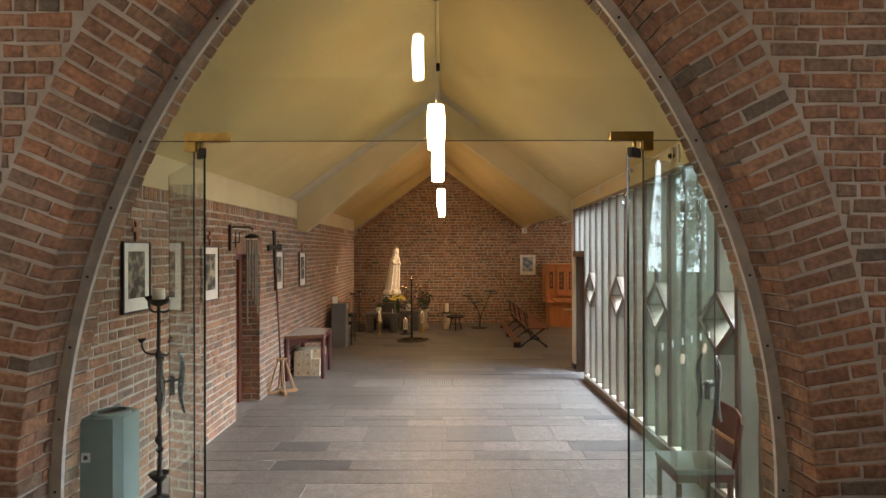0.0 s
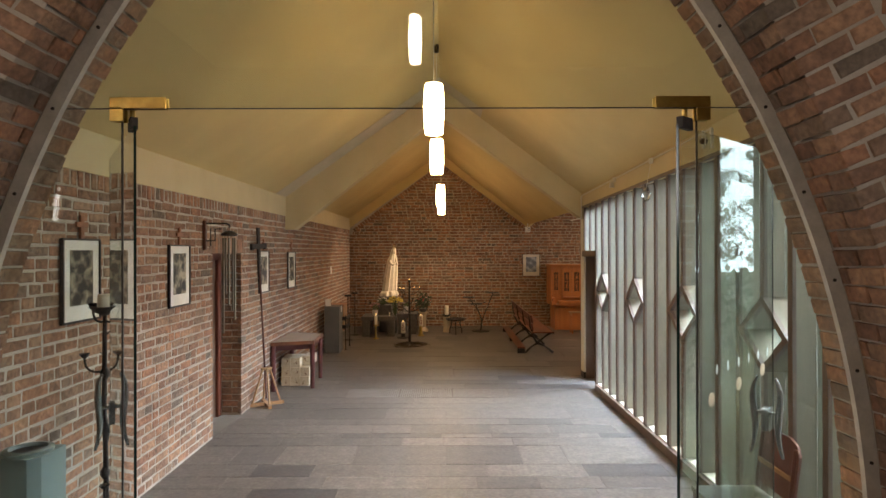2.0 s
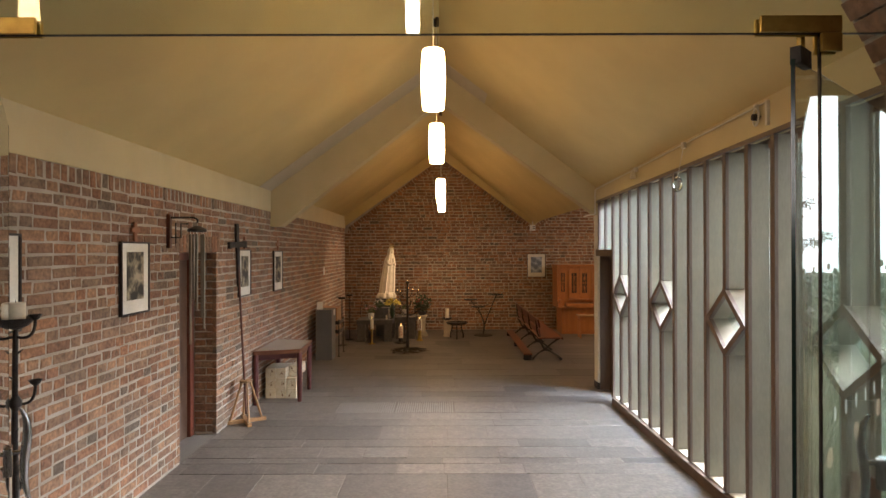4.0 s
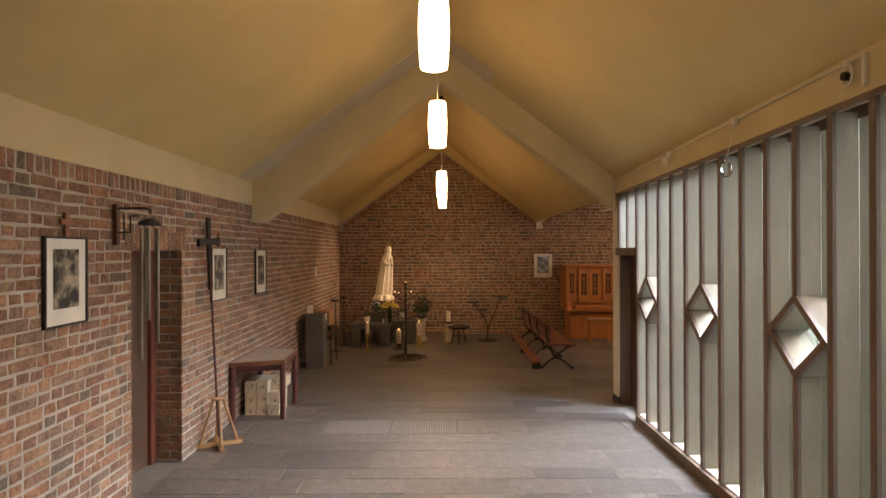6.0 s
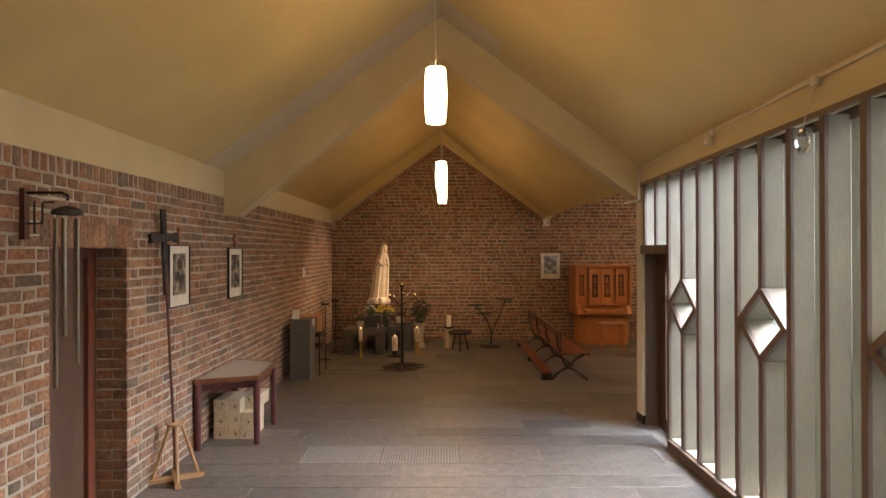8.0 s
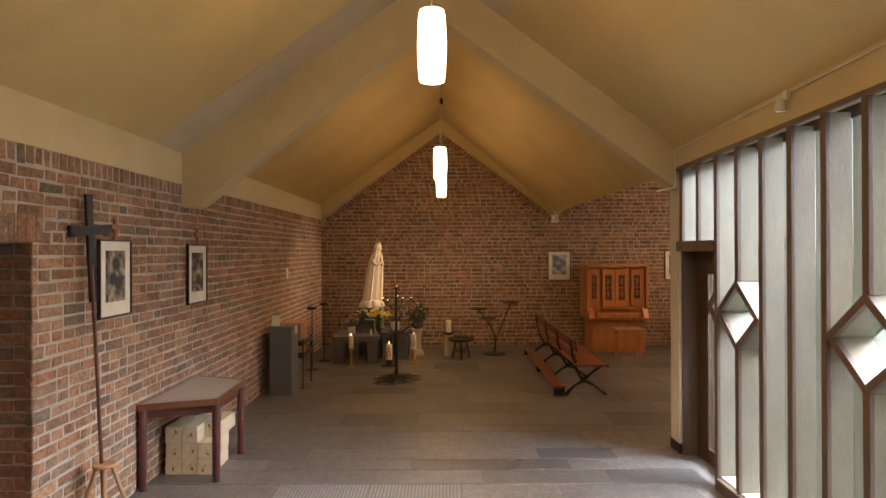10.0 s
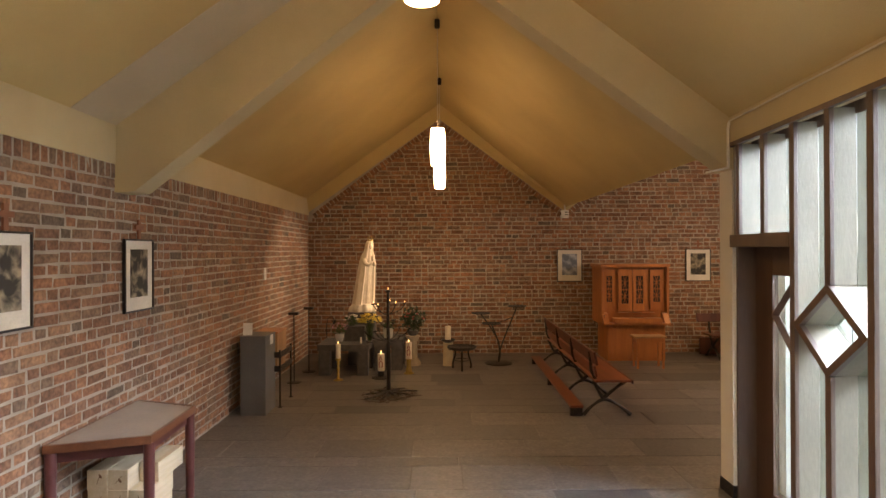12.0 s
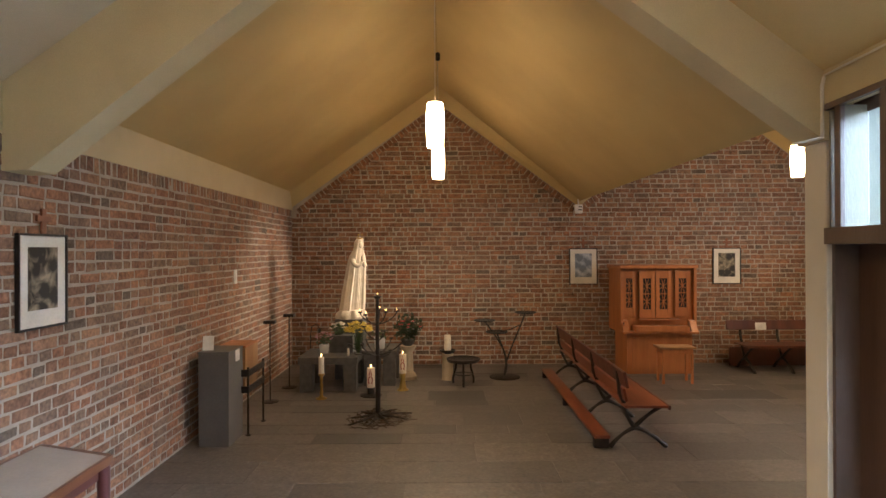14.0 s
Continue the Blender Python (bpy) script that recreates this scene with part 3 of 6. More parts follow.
for z in (2.5, 2.9, 3.5):
    part("window_bar", boxed(HALL[0] - 0.045, HALL[0] - 0.015, -1.74, 2.36, z, z + 0.035), M_DARKSTEEL, window_1)

# portal beam with the grey strip of ceiling before it
BY0, BY1 = 10.58, 10.83
for nm, ex, ez, foot in (("beam_left", XL, EAVE_Z - 0.02, -2.46), ("beam_right", 2.42, EAVE_Z - 0.01, 2.33)):
    sg = -1 if ex < 0 else 1
    low = 2.50 if sg < 0 else 2.66
    bm = bmesh.new()
    prism(bm, [(ex + sg * 0.06, low - 0.01), (foot, low), (RIDGE_X - sg * 0.0, 4.385), (RIDGE_X, RIDGE_Z + 0.06), (ex + sg * 0.06, ez + 0.08)], "y", BY0, BY1)
    structure(nm, bm, M_BEAM, "sloping cream painted concrete rafter beam")
M_GREY = material("ceiling_grey_paint", (0.56, 0.47, 0.33), 0.85, color2=(0.51, 0.43, 0.30), scale=2, bump=0.15, bump_scale=200)
sl = (RIDGE_Z - EAVE_Z) / (VALLEY_X - RIDGE_X)
for nm, ex in (("trim_grey_left", XL + 0.012), ("trim_grey_right", XR + 0.01)):
    ez = EAVE_Z + sl * (abs(VALLEY_X - ex) if ex > 0 else 0.0) if ex > 0 else EAVE_Z - 0.072 + (RIDGE_Z - EAVE_Z + 0.072) * (ex - XL + 0.1) / (RIDGE_X - XL + 0.1)
    structure(nm, prismed([(ex, ez - 0.006), (RIDGE_X, RIDGE_Z - 0.006), (RIDGE_X, RIDGE_Z + 0.02), (ex, ez + 0.02)], "y", 10.0, BY0 - 0.002), M_GREY, "grey painted strip of ceiling before the beam")
structure("pillar", boxed(2.36, 2.53, 10.605, 10.82, 0.1, 2.66, 0.008), M_WHITE, "white plastered pillar with a dark foot")
part("foot", boxed(2.355, 2.535, 10.6, 10.825, 0, 0.1), M_DARKSTEEL, bpy.data.objects["pillar"], "dark skirting")

# ---- slotted window wall ----
structure("beam_window", tilted(bmesh.new(), [(XR, 0.004), (XR + 0.34, 0.004), (XR + 0.34, 0.36), (XR, 0.36)], ARCH_B - 0.02, 10.58, head), M_BEAM, "cream painted beam above the slotted window")
structure("sill_window", boxed(XR - 0.015, XR + 0.30, ARCH_B, 9.71, 0, 0.10), M_FINEDGE, "low brown sill under the slotted window")
structure("sill_window_top", boxed(XR + 0.032, XR + 0.30, ARCH_B, 9.71, 0.1, 0.112), M_WHITE, "pale sill board between the slats")
structure("wall_outer", boxed(XR + 0.305, XR + 0.34, ARCH_B - 0.3, 9.71, 0, 0.1), M_WALLOUT, "outer plinth")
structure("trim_window_top", tilted(bmesh.new(), [(XR - 0.003, -0.032), (XR + 0.031, -0.032), (XR + 0.031, 0.003), (XR - 0.003, 0.003)], ARCH_B, 10.58, head), M_FINEDGE, "brown rail over the slats")
FINS = [9.74 - 0.36 * k for k in range(17)]
DIA_Z, DIA_W, DIA_H = 1.52, 0.345, 0.285


def fin(y, z0, z1):
    t = thing("window_slat", pose(XR, y, 0), "upright concrete slat with a brown front edge in the window wall", "slat", "window slats")
    part("blade", boxed(0.03, 0.29, -0.022, 0.022, z0, z1), M_FIN, t)
    part("edge", boxed(0.0, 0.0298, -0.026, 0.026, z0, z1, 0.004), M_FINEDGE, t)
    return t


def diamond(y):
    t = thing("diamond_frame", pose(XR, y, DIA_Z), "diamond-shaped concrete light with a brown front edge between two slats", "window", "diamond lights")
    for nm, x0, x1, mat, w in (("tunnel", 0.031, 0.27, M_FIN, 0.035), ("edge", -0.004, 0.0308, M_FINEDGE, 0.042)):
        bm = bmesh.new()
        k = w * 1.45
        outer, inner = [(0, DIA_H), (DIA_W, 0), (0, -DIA_H), (-DIA_W, 0)], [(0, DIA_H - k), (DIA_W - k * 1.2, 0), (0, -DIA_H + k), (-DIA_W + k * 1.2, 0)]
        for a in range(4):
            b = (a + 1) % 4
            prism(bm, [outer[a], outer[b], inner[b], inner[a]], "x", x0, x1)
        part(nm, bm, mat, t)
    part("pane", prismed([(0, DIA_H - 0.06), (DIA_W - 0.07, 0), (0, -DIA_H + 0.06), (-DIA_W + 0.07, 0)], "x", 0.235, 0.241), M_GLASS, t).visible_shadow = False
    return t


for k, y in enumerate(FINS):
    if k % 4 == 1:
        fin(y, 0.112, DIA_Z - DIA_H + 0.012)
        fin(y, DIA_Z + DIA_H - 0.012, head(y) - 0.033)
        diamond(y)
    else:
        fin(y, 0.112 if y < 9.7 else 0.0, head(y) - 0.033)
for y in (10.10, 10.46):
    fin(y, 2.13, head(y) - 0.033)
window_2 = structure("window_2", tilted(bmesh.new(), [(XR + 0.16, -0.07), (XR + 0.18, -0.07), (XR + 0.18, 0.003), (XR + 0.16, 0.003)], ARCH_B, 10.55, head), M_FINEDGE, "tall clear window panes behind the slats")
for k in range(len(FINS) - 1):
    part("pane", boxed(XR + 0.165, XR + 0.171, FINS[k + 1] + 0.023, FINS[k] - 0.023, 0.113, head(FINS[k]) - 0.071), M_GLASS, window_2).visible_shadow = False
for a, b in ((9.763, 10.077), (10.123, 10.437), (10.483, 10.561)):
    part("pane", boxed(XR + 0.165, XR + 0.171, a, b, 2.14, head(b) - 0.071), M_GLASS, window_2).visible_shadow = False

structure("jamb_window_end", boxed(XR + 0.032, XR + 0.34, 10.562, 10.579, 2.13, 2.83), M_FIN, "concrete end of the slotted window")

# side door under the short slats
structure("lintel_side_door", boxed(XR - 0.004, XR + 0.30, 9.768, 10.58, 2.03, 2.129, 0.004), M_FINEDGE, "dark brown door lintel")
door_2 = structure("door_2", boxed(XR + 0.20, XR + 0.25, 9.78, 9.86, 0, 2.03, 0.003), M_DOOR, "brown framed glass side door with a diamond bar")
for y0, y1, z0, z1 in ((10.33, 10.57, 0, 2.03), (9.862, 10.328, 1.815, 2.03), (9.862, 10.328, 0.0, 0.14)):
    part("frame", boxed(XR + 0.20, XR + 0.25, y0, y1, z0, z1, 0.003), M_DOOR, door_2)
for a, b in (((10.09, 1.26), (9.86, 1.51)), ((9.86, 1.51), (10.09, 1.76)), ((10.09, 1.76), (10.33, 1.51)), ((10.33, 1.51), (10.09, 1.26))):
    part("bar", rodded((XR + 0.225, *a), (XR + 0.225, *b), 0.032, n=4), M_DOOR, door_2)
part("pane", boxed(XR + 0.222, XR + 0.228, 9.862, 10.328, 0.14, 1.815), M_GLASS, door_2).visible_shadow = False
structure("jamb_side_door", boxed(XR + 0.06, XR + 0.30, 10.572, 10.6, 0, 2.03), M_FINEDGE, "dark door jamb")

# rail with small clip lamps along the beam
rail = thing("lamp_rail", pose(XR - 0.015, 7.2, 3.03), "thin white cable rail along the beam", "cable rail")
part("cable", rodded((0, -1.38, rail_z(5.82) - 3.03), (0, 3.35, rail_z(10.55) - 3.03), 0.007, n=6), M_WHITE, rail)
part("drop", boxed(-0.010, 0.012, -1.40, -1.375, rail_z(5.82) - 3.20, rail_z(5.82) - 3.022), M_WHITE, rail)
part("drop", tubed([(0, 3.35, 0), (0.0, 3.37, -0.05), (0.0, 3.37, -0.36)], 0.011, 6), M_WHITE, rail)
part("branch", rodded((0.0, 3.37, -0.36), (-0.18, 3.37, -0.40), 0.008, n=6), M_WHITE, rail)


def clip_lamp(y, hanging):
    t = thing("clip_lamp", pose(XR - 0.03, y, rail_z(y) - 0.02), "small white clip-on spotlight on the cable rail", "lamp", "clip lamps")
    part("clamp", boxed(-0.02, 0.014, -0.025, 0.025, -0.03, 0.03, 0.006), M_WHITE, t)
    if hanging:
        part("cable", tubed(bez((-0.01, 0, -0.03), (0.0, 0.05, -0.12), (-0.01, 0.10, -0.2), (-0.02, 0.10, -0.30)), 0.003, 5), M_WHITE, t)
        part("bulb", lathed([(0.012, 0.0), (0.03, -0.02), (0.045, -0.06), (0.04, -0.11), (0.015, -0.14)], 14, (-0.02, 0.10, -0.29)), M_CLEAR, t, smooth=True)
        part("cap", lathed([(0.02, 0.0), (0.024, -0.04), (0.012, -0.05)], 12, (-0.02, 0.10, -0.28)), M_CHROME, t, smooth=True)
    else:
        part("head", lathed([(0.018, 0.0), (0.03, -0.03), (0.036, -0.08), (0.01, -0.085)], 14, (-0.03, 0.03, -0.02)), M_WHITE, t, smooth=True)
    return t


M_CHROME = material("bright_steel", (0.55, 0.56, 0.56), 0.22, 1.0, scale=10)
M_CLEAR = glass_material("bulb_glass", (0.95, 0.97, 0.97), 0.05)
clip_lamp(8.62, False)
clip_lamp(7.23, True)
t = thing("ring_lamp", pose(XR - 0.035, 5.93, rail_z(5.93) - 0.085), "round spotlight with an open ring on the cable rail", "lamp")
part("ring", tubed([(0.012 * math.cos(k * 0.3142), 0.062 * math.cos(k * 0.3142), 0.062 * math.sin(k * 0.3142)) for k in range(21)], 0.007, 8), M_WHITE, t, smooth=True)
part("head", lathed([(0.004, -0.03), (0.024, -0.02), (0.028, 0.015), (0.02, 0.03)], 16), M_DARKSTEEL, t, smooth=True).matrix_basis = pose(-0.005, 0, 0, 0, 90, 0)
for k in range(3):
    a = 0.5 + 2.094 * k
    part("strut", rodded((0, 0, 0), (0, 0.06 * math.cos(a), 0.06 * math.sin(a)), 0.004, n=6), M_WHITE, t)
part("clamp", boxed(-0.012, 0.018, -0.012, 0.012, 0.06, 0.09, 0.003), M_WHITE, t)

# ---- arch frame and glass ----
def strip(grow_out, grow_in, y0, y1):
    bm = bmesh.new()
    o, i = arch_outline(grow_out), arch_outline(grow_in)
    for a in range(len(o) - 1):
        prism(bm, [o[a], o[a + 1], i[a + 1], i[a]], "y", y0, y1)
    bmesh.ops.remove_doubles(bm, verts=bm.verts, dist=1e-5)
    return bm


frame_arch = structure("trim_arch_frame", strip(-0.001, -0.065, ARCH_M - 0.035, ARCH_M - 0.005), M_STEEL, "grey steel strip frame screwed into the arch")
for side in (-1, 1):
    s = 0.35
    while s < ARC - 0.1:
        foot, out, ax, up = ring_frame(s, side)
        c = foot - out * 0.033
        part("screw", rodded((c.x, ARCH_M - 0.04, c.z), (c.x, ARCH_M - 0.034, c.z), 0.008, n=8), M_DARKSTEEL, frame_arch)
        s += 0.42
TRANSOM, PXL, PXR = 2.785, -1.444, 1.162
inner = arch_outline(-0.02)


def clipped(points, keep, cut):
    """Clips an outline by a half plane: keep(p) > 0 stays."""
    out = []
    for a, b in zip(points, points[1:] + points[:1]):
        ka, kb = keep(a), keep(b)
        if ka >= 0:
            out.append(a)
        if ka * kb < 0:
            t = ka / (ka - kb)
            out.append((a[0] + t * (b[0] - a[0]), a[1] + t * (b[1] - a[1])))
    return out


glazing = structure("window_3", prismed(clipped(inner, lambda p: p[1] - TRANSOM - 0.002, 0), "y", ARCH_M, ARCH_M + 0.01), M_GLASS, "fixed clear glass filling the arch round two glass doors")
glazing.visible_shadow = False
low = clipped(inner, lambda p: TRANSOM - 0.002 - p[1], 0)
for keep in (lambda p: PXL - p[0], lambda p: p[0] - PXR):
    part("pane", prismed(clipped(low, keep, 0), "y", ARCH_M, ARCH_M + 0.01), M_GLASS, glazing).visible_shadow = False
part("joint", boxed(-1.75, 1.45, ARCH_M + 0.001, ARCH_M + 0.009, TRANSOM - 0.0018, TRANSOM + 0.0018), M_DARKSTEEL, glazing)
for x in (PXL, PXR):
    part("joint", boxed(x - 0.003, x + 0.003, ARCH_M, ARCH_M + 0.01, 0.0, TRANSOM - 0.01), M_DARKSTEEL, glazing)
M_STICKER = material("white_sticker", (0.75, 0.76, 0.76), 0.6)
M_DISC_ORANGE = material("orange_disc", (0.55, 0.36, 0.24), 0.6)


def glass_door(x, free, sgn):
    """A frameless leaf on a pivot at (x, ARCH_M), its free edge at free; local x along the leaf."""
    dx, dy = free[0] - x, free[1] - ARCH_M - 0.03
    t = thing("glass_door", pose(x, ARCH_M + 0.03, 0, 0, 0, math.degrees(math.atan2(dy, dx))), "open frameless glass door with brass pivots and steel handles", "door", "glass doors")
    w = math.hypot(dx, dy)
    part("pane", boxed(-0.07, w, -0.005, 0.005, 0.012, 2.70), M_GLASS, t).visible_shadow = False
    for xe in (-0.07, w):
        part("pane_edge", boxed(xe - 0.003, xe + 0.003, -0.0056, 0.0056, 0.012, 2.70), M_GLASSEDGE, t)
    part("pivot_shoe", boxed(-0.05, 0.05, -0.016, 0.016, 2.69, 2.745, 0.003), M_DARKSTEEL, t, "dark pivot shoe")
    part("pin", rodded((0, 0, 2.74), (0, 0, 2.80), 0.012), M_BRASS, t)
    part("floor_shoe", boxed(-0.07, 0.11, -0.016, 0.016, 0.0, 0.07, 0.003), M_BRASS, t)
    for sd in (-1, 1):
        y = sd * 0.06
        pts = bez((w - 0.10, sd * 0.05, 1.42), (w - 0.10, sd * 0.12, 1.30), (w - 0.10, sd * 0.02, 1.17), (w - 0.10, sd * 0.09, 0.98), 14)
        part("handle", tubed(pts, [0.008 + 0.012 * math.sin(math.pi * k / 14) for k in range(15)], 10), M_CHROME, t, "curved steel handle", smooth=True)
        part("handle_post", rodded((w - 0.10, 0, 1.22), (w - 0.10, sd * 0.075, 1.22), 0.011), M_CHROME, t)
    part("lock", boxed(w - 0.13, w - 0.06, -0.022, 0.022, 1.12, 1.25, 0.006), M_CHROME, t)
    if sgn > 0:
        for k in range(6):
            part("pane_dot", lathed([(0.012, 0), (0.012, 0.001)], 14), M_STICKER, t).matrix_basis = pose(w - 0.08 - 0.13 * k, 0.0065, 1.56 - 0.002 * k, 90, 0, 0) @ Matrix.Diagonal((1, 2.2, 1, 1))
        # three larger orange discs along the leaf
        for k in range(3):
            part("pane_dot", lathed([(0.035, 0), (0.035, 0.001)], 18), M_DISC_ORANGE, t).matrix_basis = pose(w - 0.15 - 0.32 * k, 0.0065, 1.47 - 0.03 * k, 90, 0, 0)
    return t


M_GLASSEDGE = material("glass_edge_green", (0.012, 0.03, 0.026), 0.15)
glass_door(-1.41, (-2.0, 4.32), -1)
glass_door(1.12, (1.905, 4.15), 1)
for x0, x1, xo in ((-1.488, -1.236, (-1.488, -1.425)), (0.967, 1.215, (1.152, 1.215))):
    t = thing("patch_fitting", pose(0, ARCH_M, 0), "polished brass patch fitting clamped on the glass above a door", "fitting", "brass fittings")
    for y in (-0.024, 0.0115):
        part("plate", boxed(x0, x1, y, y + 0.012, TRANSOM - 0.004, TRANSOM + 0.047, 0.003), M_BRASS, t)
        part("plate", boxed(*xo, y, y + 0.012, TRANSOM - 0.062, TRANSOM - 0.005, 0.003), M_BRASS, t)

# ---- pendants ----
def pendant(x, y, z, drop, group="nave pendants", tall=1.0, glow=None):
    t = thing("pendant_lamp", pose(x, y, z), "lit cylindrical opal glass pendant lamp on a thin cord", "lamp", group)
    prof = [(0.070, 0.0), (0.080, 0.004), (0.086, 0.05), (0.092, 0.16), (0.094, 0.24), (0.091, 0.34), (0.085, 0.43), (0.080, 0.455), (0.04, 0.46)]
    prof = [(r, h * tall) for r, h in prof]
    part("shade", lathed(prof, 28), glow or M_LAMP, t, smooth=True)
    part("cord", rodded((0, 0, 0.46 * tall), (0, 0, drop - 0.05), 0.004, n=6), M_WHITE, t)
    part("canopy", lathed([(0.03, drop), (0.032, drop - 0.005), (0.032, drop - 0.10), (0.01, drop - 0.11)], 16), M_DARKSTEEL, t)
    return t


for x, y, z in ((-0.07, 6.1, 3.19), (-0.07, 8.5, 3.14), (-0.04, 13.05, 3.05), (-0.03, 15.5, 3.03)):
    pendant(x, y, z, RIDGE_Z - z - 0.02)
pendant(5.13, 15.5, 3.04, 1.70, "aisle pendants")
pendant(5.05, 13.05, 3.03, 1.70, "aisle pendants")
pendant(-4.3, -0.9, 4.3, 1.9, "hall pendants")
M_LAMP_HALL = material("hall_lamp_opal_glass", (0.85, 0.84, 0.8), 0.4, emit=((1.0, 0.86, 0.62), 34.0))
pendant(-0.38, -2.3, 4.8, 1.4, "hall pendants", 1.5, M_LAMP_HALL)

# ---- garden outside ----
M_GROUND = material("garden_ground", (0.10, 0.13, 0.055), 0.95, color2=(0.07, 0.085, 0.045), scale=3, bump=0.8, bump_scale=30)
structure("ground", boxed(-400, 400, -400, 400, -0.6, -0.10), M_GROUND, "garden ground round the building")
M_BARK = material("pale_grey_bark", (0.26, 0.24, 0.20), 0.9, color2=(0.18, 0.165, 0.14), scale=12, bump=0.5, bump_scale=40, stretch=(1, 1, 0.2))
M_LEAF = pieces_material("garden_leaves", [(0.0, (0.06, 0.10, 0.05)), (0.5, (0.09, 0.14, 0.07)), (1.0, (0.13, 0.16, 0.10))], 0.6, 0.1)

M_LEAF.node_tree.nodes["Principled BSDF"].inputs["Transmission Weight"].default_value = 0.25
M_STRAW = pieces_material("dry_grass", [(0.0, (0.42, 0.38, 0.26)), (0.5, (0.56, 0.52, 0.38)), (1.0, (0.34, 0.34, 0.22))], 0.7, 0.1)


def grass_tuft(x, y, r, h, n, seed):
    g = random.Random(seed)
    vs, fs = [], []
    for _ in range(n):
        a, l = g.uniform(0, 6.283), g.uniform(0.6, 1.0) * h
        d = Vector((math.cos(a), math.sin(a), 0))
        s = Vector((-d.y, d.x, 0)) * 0.008
        lean = g.uniform(0.1, 1.0) * r
        p = [d * (0.05 + lean * t * t) + Vector((0, 0, l * (t - 0.35 * t ** 3 * lean / r))) for t in (0, 0.35, 0.7, 1.0)]
        b = len(vs)
        for k, q in enumerate(p):
            w = 1 - k / 3.3
            vs += [tuple(q - s * w), tuple(q + s * w)]
        fs += [(b + 2 * k, b + 2 * k + 1, b + 2 * k + 3, b + 2 * k + 2) for k in range(3)]
    me = bpy.data.meshes.new("grass_tuft")
    me.from_pydata(vs, [], fs)
    me.materials.append(M_STRAW)
    ob = new("grass_tuft", me)
    ob.matrix_basis = pose(x, y, -0.10)
    return tagged(ob, "tall pale ornamental grass in the garden", "grass", "garden grasses", "stuff")


def shrub(x, y, r, h, seed, n=1300):
    g = random.Random(seed)
    t = thing("garden_shrub", pose(x, y, -0.10), "leafy green garden shrub beyond the windows", "shrub", "garden shrubs")
    bm = bmesh.new()
    for k in range(7):
        a = g.uniform(0, 6.28)
        tube(bm, bez((0, 0, 0), (0, 0, h * 0.3), (math.cos(a) * r * 0.4, math.sin(a) * r * 0.4, h * 0.5), (math.cos(a) * r * 0.8, math.sin(a) * r * 0.8, h * g.uniform(0.6, 0.95)), 6), [0.04, 0.035, 0.03, 0.025, 0.02, 0.012, 0.006], 6)
    part("stem", bm, M_BARK, t)
    vs, fs = [], []
    clumps = [(g.uniform(-0.7, 0.7) * r, g.uniform(-0.7, 0.7) * r, g.uniform(0.25, 0.95) * h, g.uniform(0.25, 0.5) * r) for _ in range(16)]
    for _ in range(n):
        cx, cy, cz, cr = g.choice(clumps)
        v = Vector((g.gauss(0, 1), g.gauss(0, 1), g.gauss(0, 1))).normalized() * cr * g.uniform(0.5, 1.0)
        c = Vector((cx, cy, max(0.1, cz + v.z))) + Vector((v.x, v.y, 0))
        e = Euler((g.uniform(0, 6), g.uniform(0, 6), g.uniform(0, 6))).to_matrix()
        s = g.uniform(0.04, 0.09)
        b = len(vs)
        vs += [tuple(c + e @ Vector(q)) for q in ((-s, 0, 0), (0, -s * 0.5, 0.01), (s, 0, 0), (0, s * 0.5, 0.01))]
        fs.append((b, b + 1, b + 2, b + 3))
    me = bpy.data.meshes.new("crown")
    me.from_pydata(vs, [], fs)
    me.materials.append(M_LEAF)
    new("crown", me).parent = t
    return t


for k, (x, y, r, h) in enumerate(((3.45, 4.55, 0.6, 1.5), (4.2, 4.9, 0.8, 1.9), (3.9, 5.8, 0.8, 2.0), (3.6, 6.7, 0.6, 1.5), (4.3, 7.7, 0.8, 1.9), (3.8, 9.0, 0.7, 1.5))):
    grass_tuft(x, y, r, h, 520 if k < 2 else 280, k)
for k, (x, y, r, h) in enumerate(((7.4, 3.0, 1.3, 1.8), (8.2, 5.2, 1.4, 1.9), (8.4, 7.6, 1.3, 1.7), (9.0, 9.6, 1.4, 2.2), (7.0, 1.0, 1.2, 2.4), (9.6, 12.0, 1.4, 2.2), (8.0, -1.5, 1.5, 2.8))):
    shrub(x, y, r, h, 40 + k)


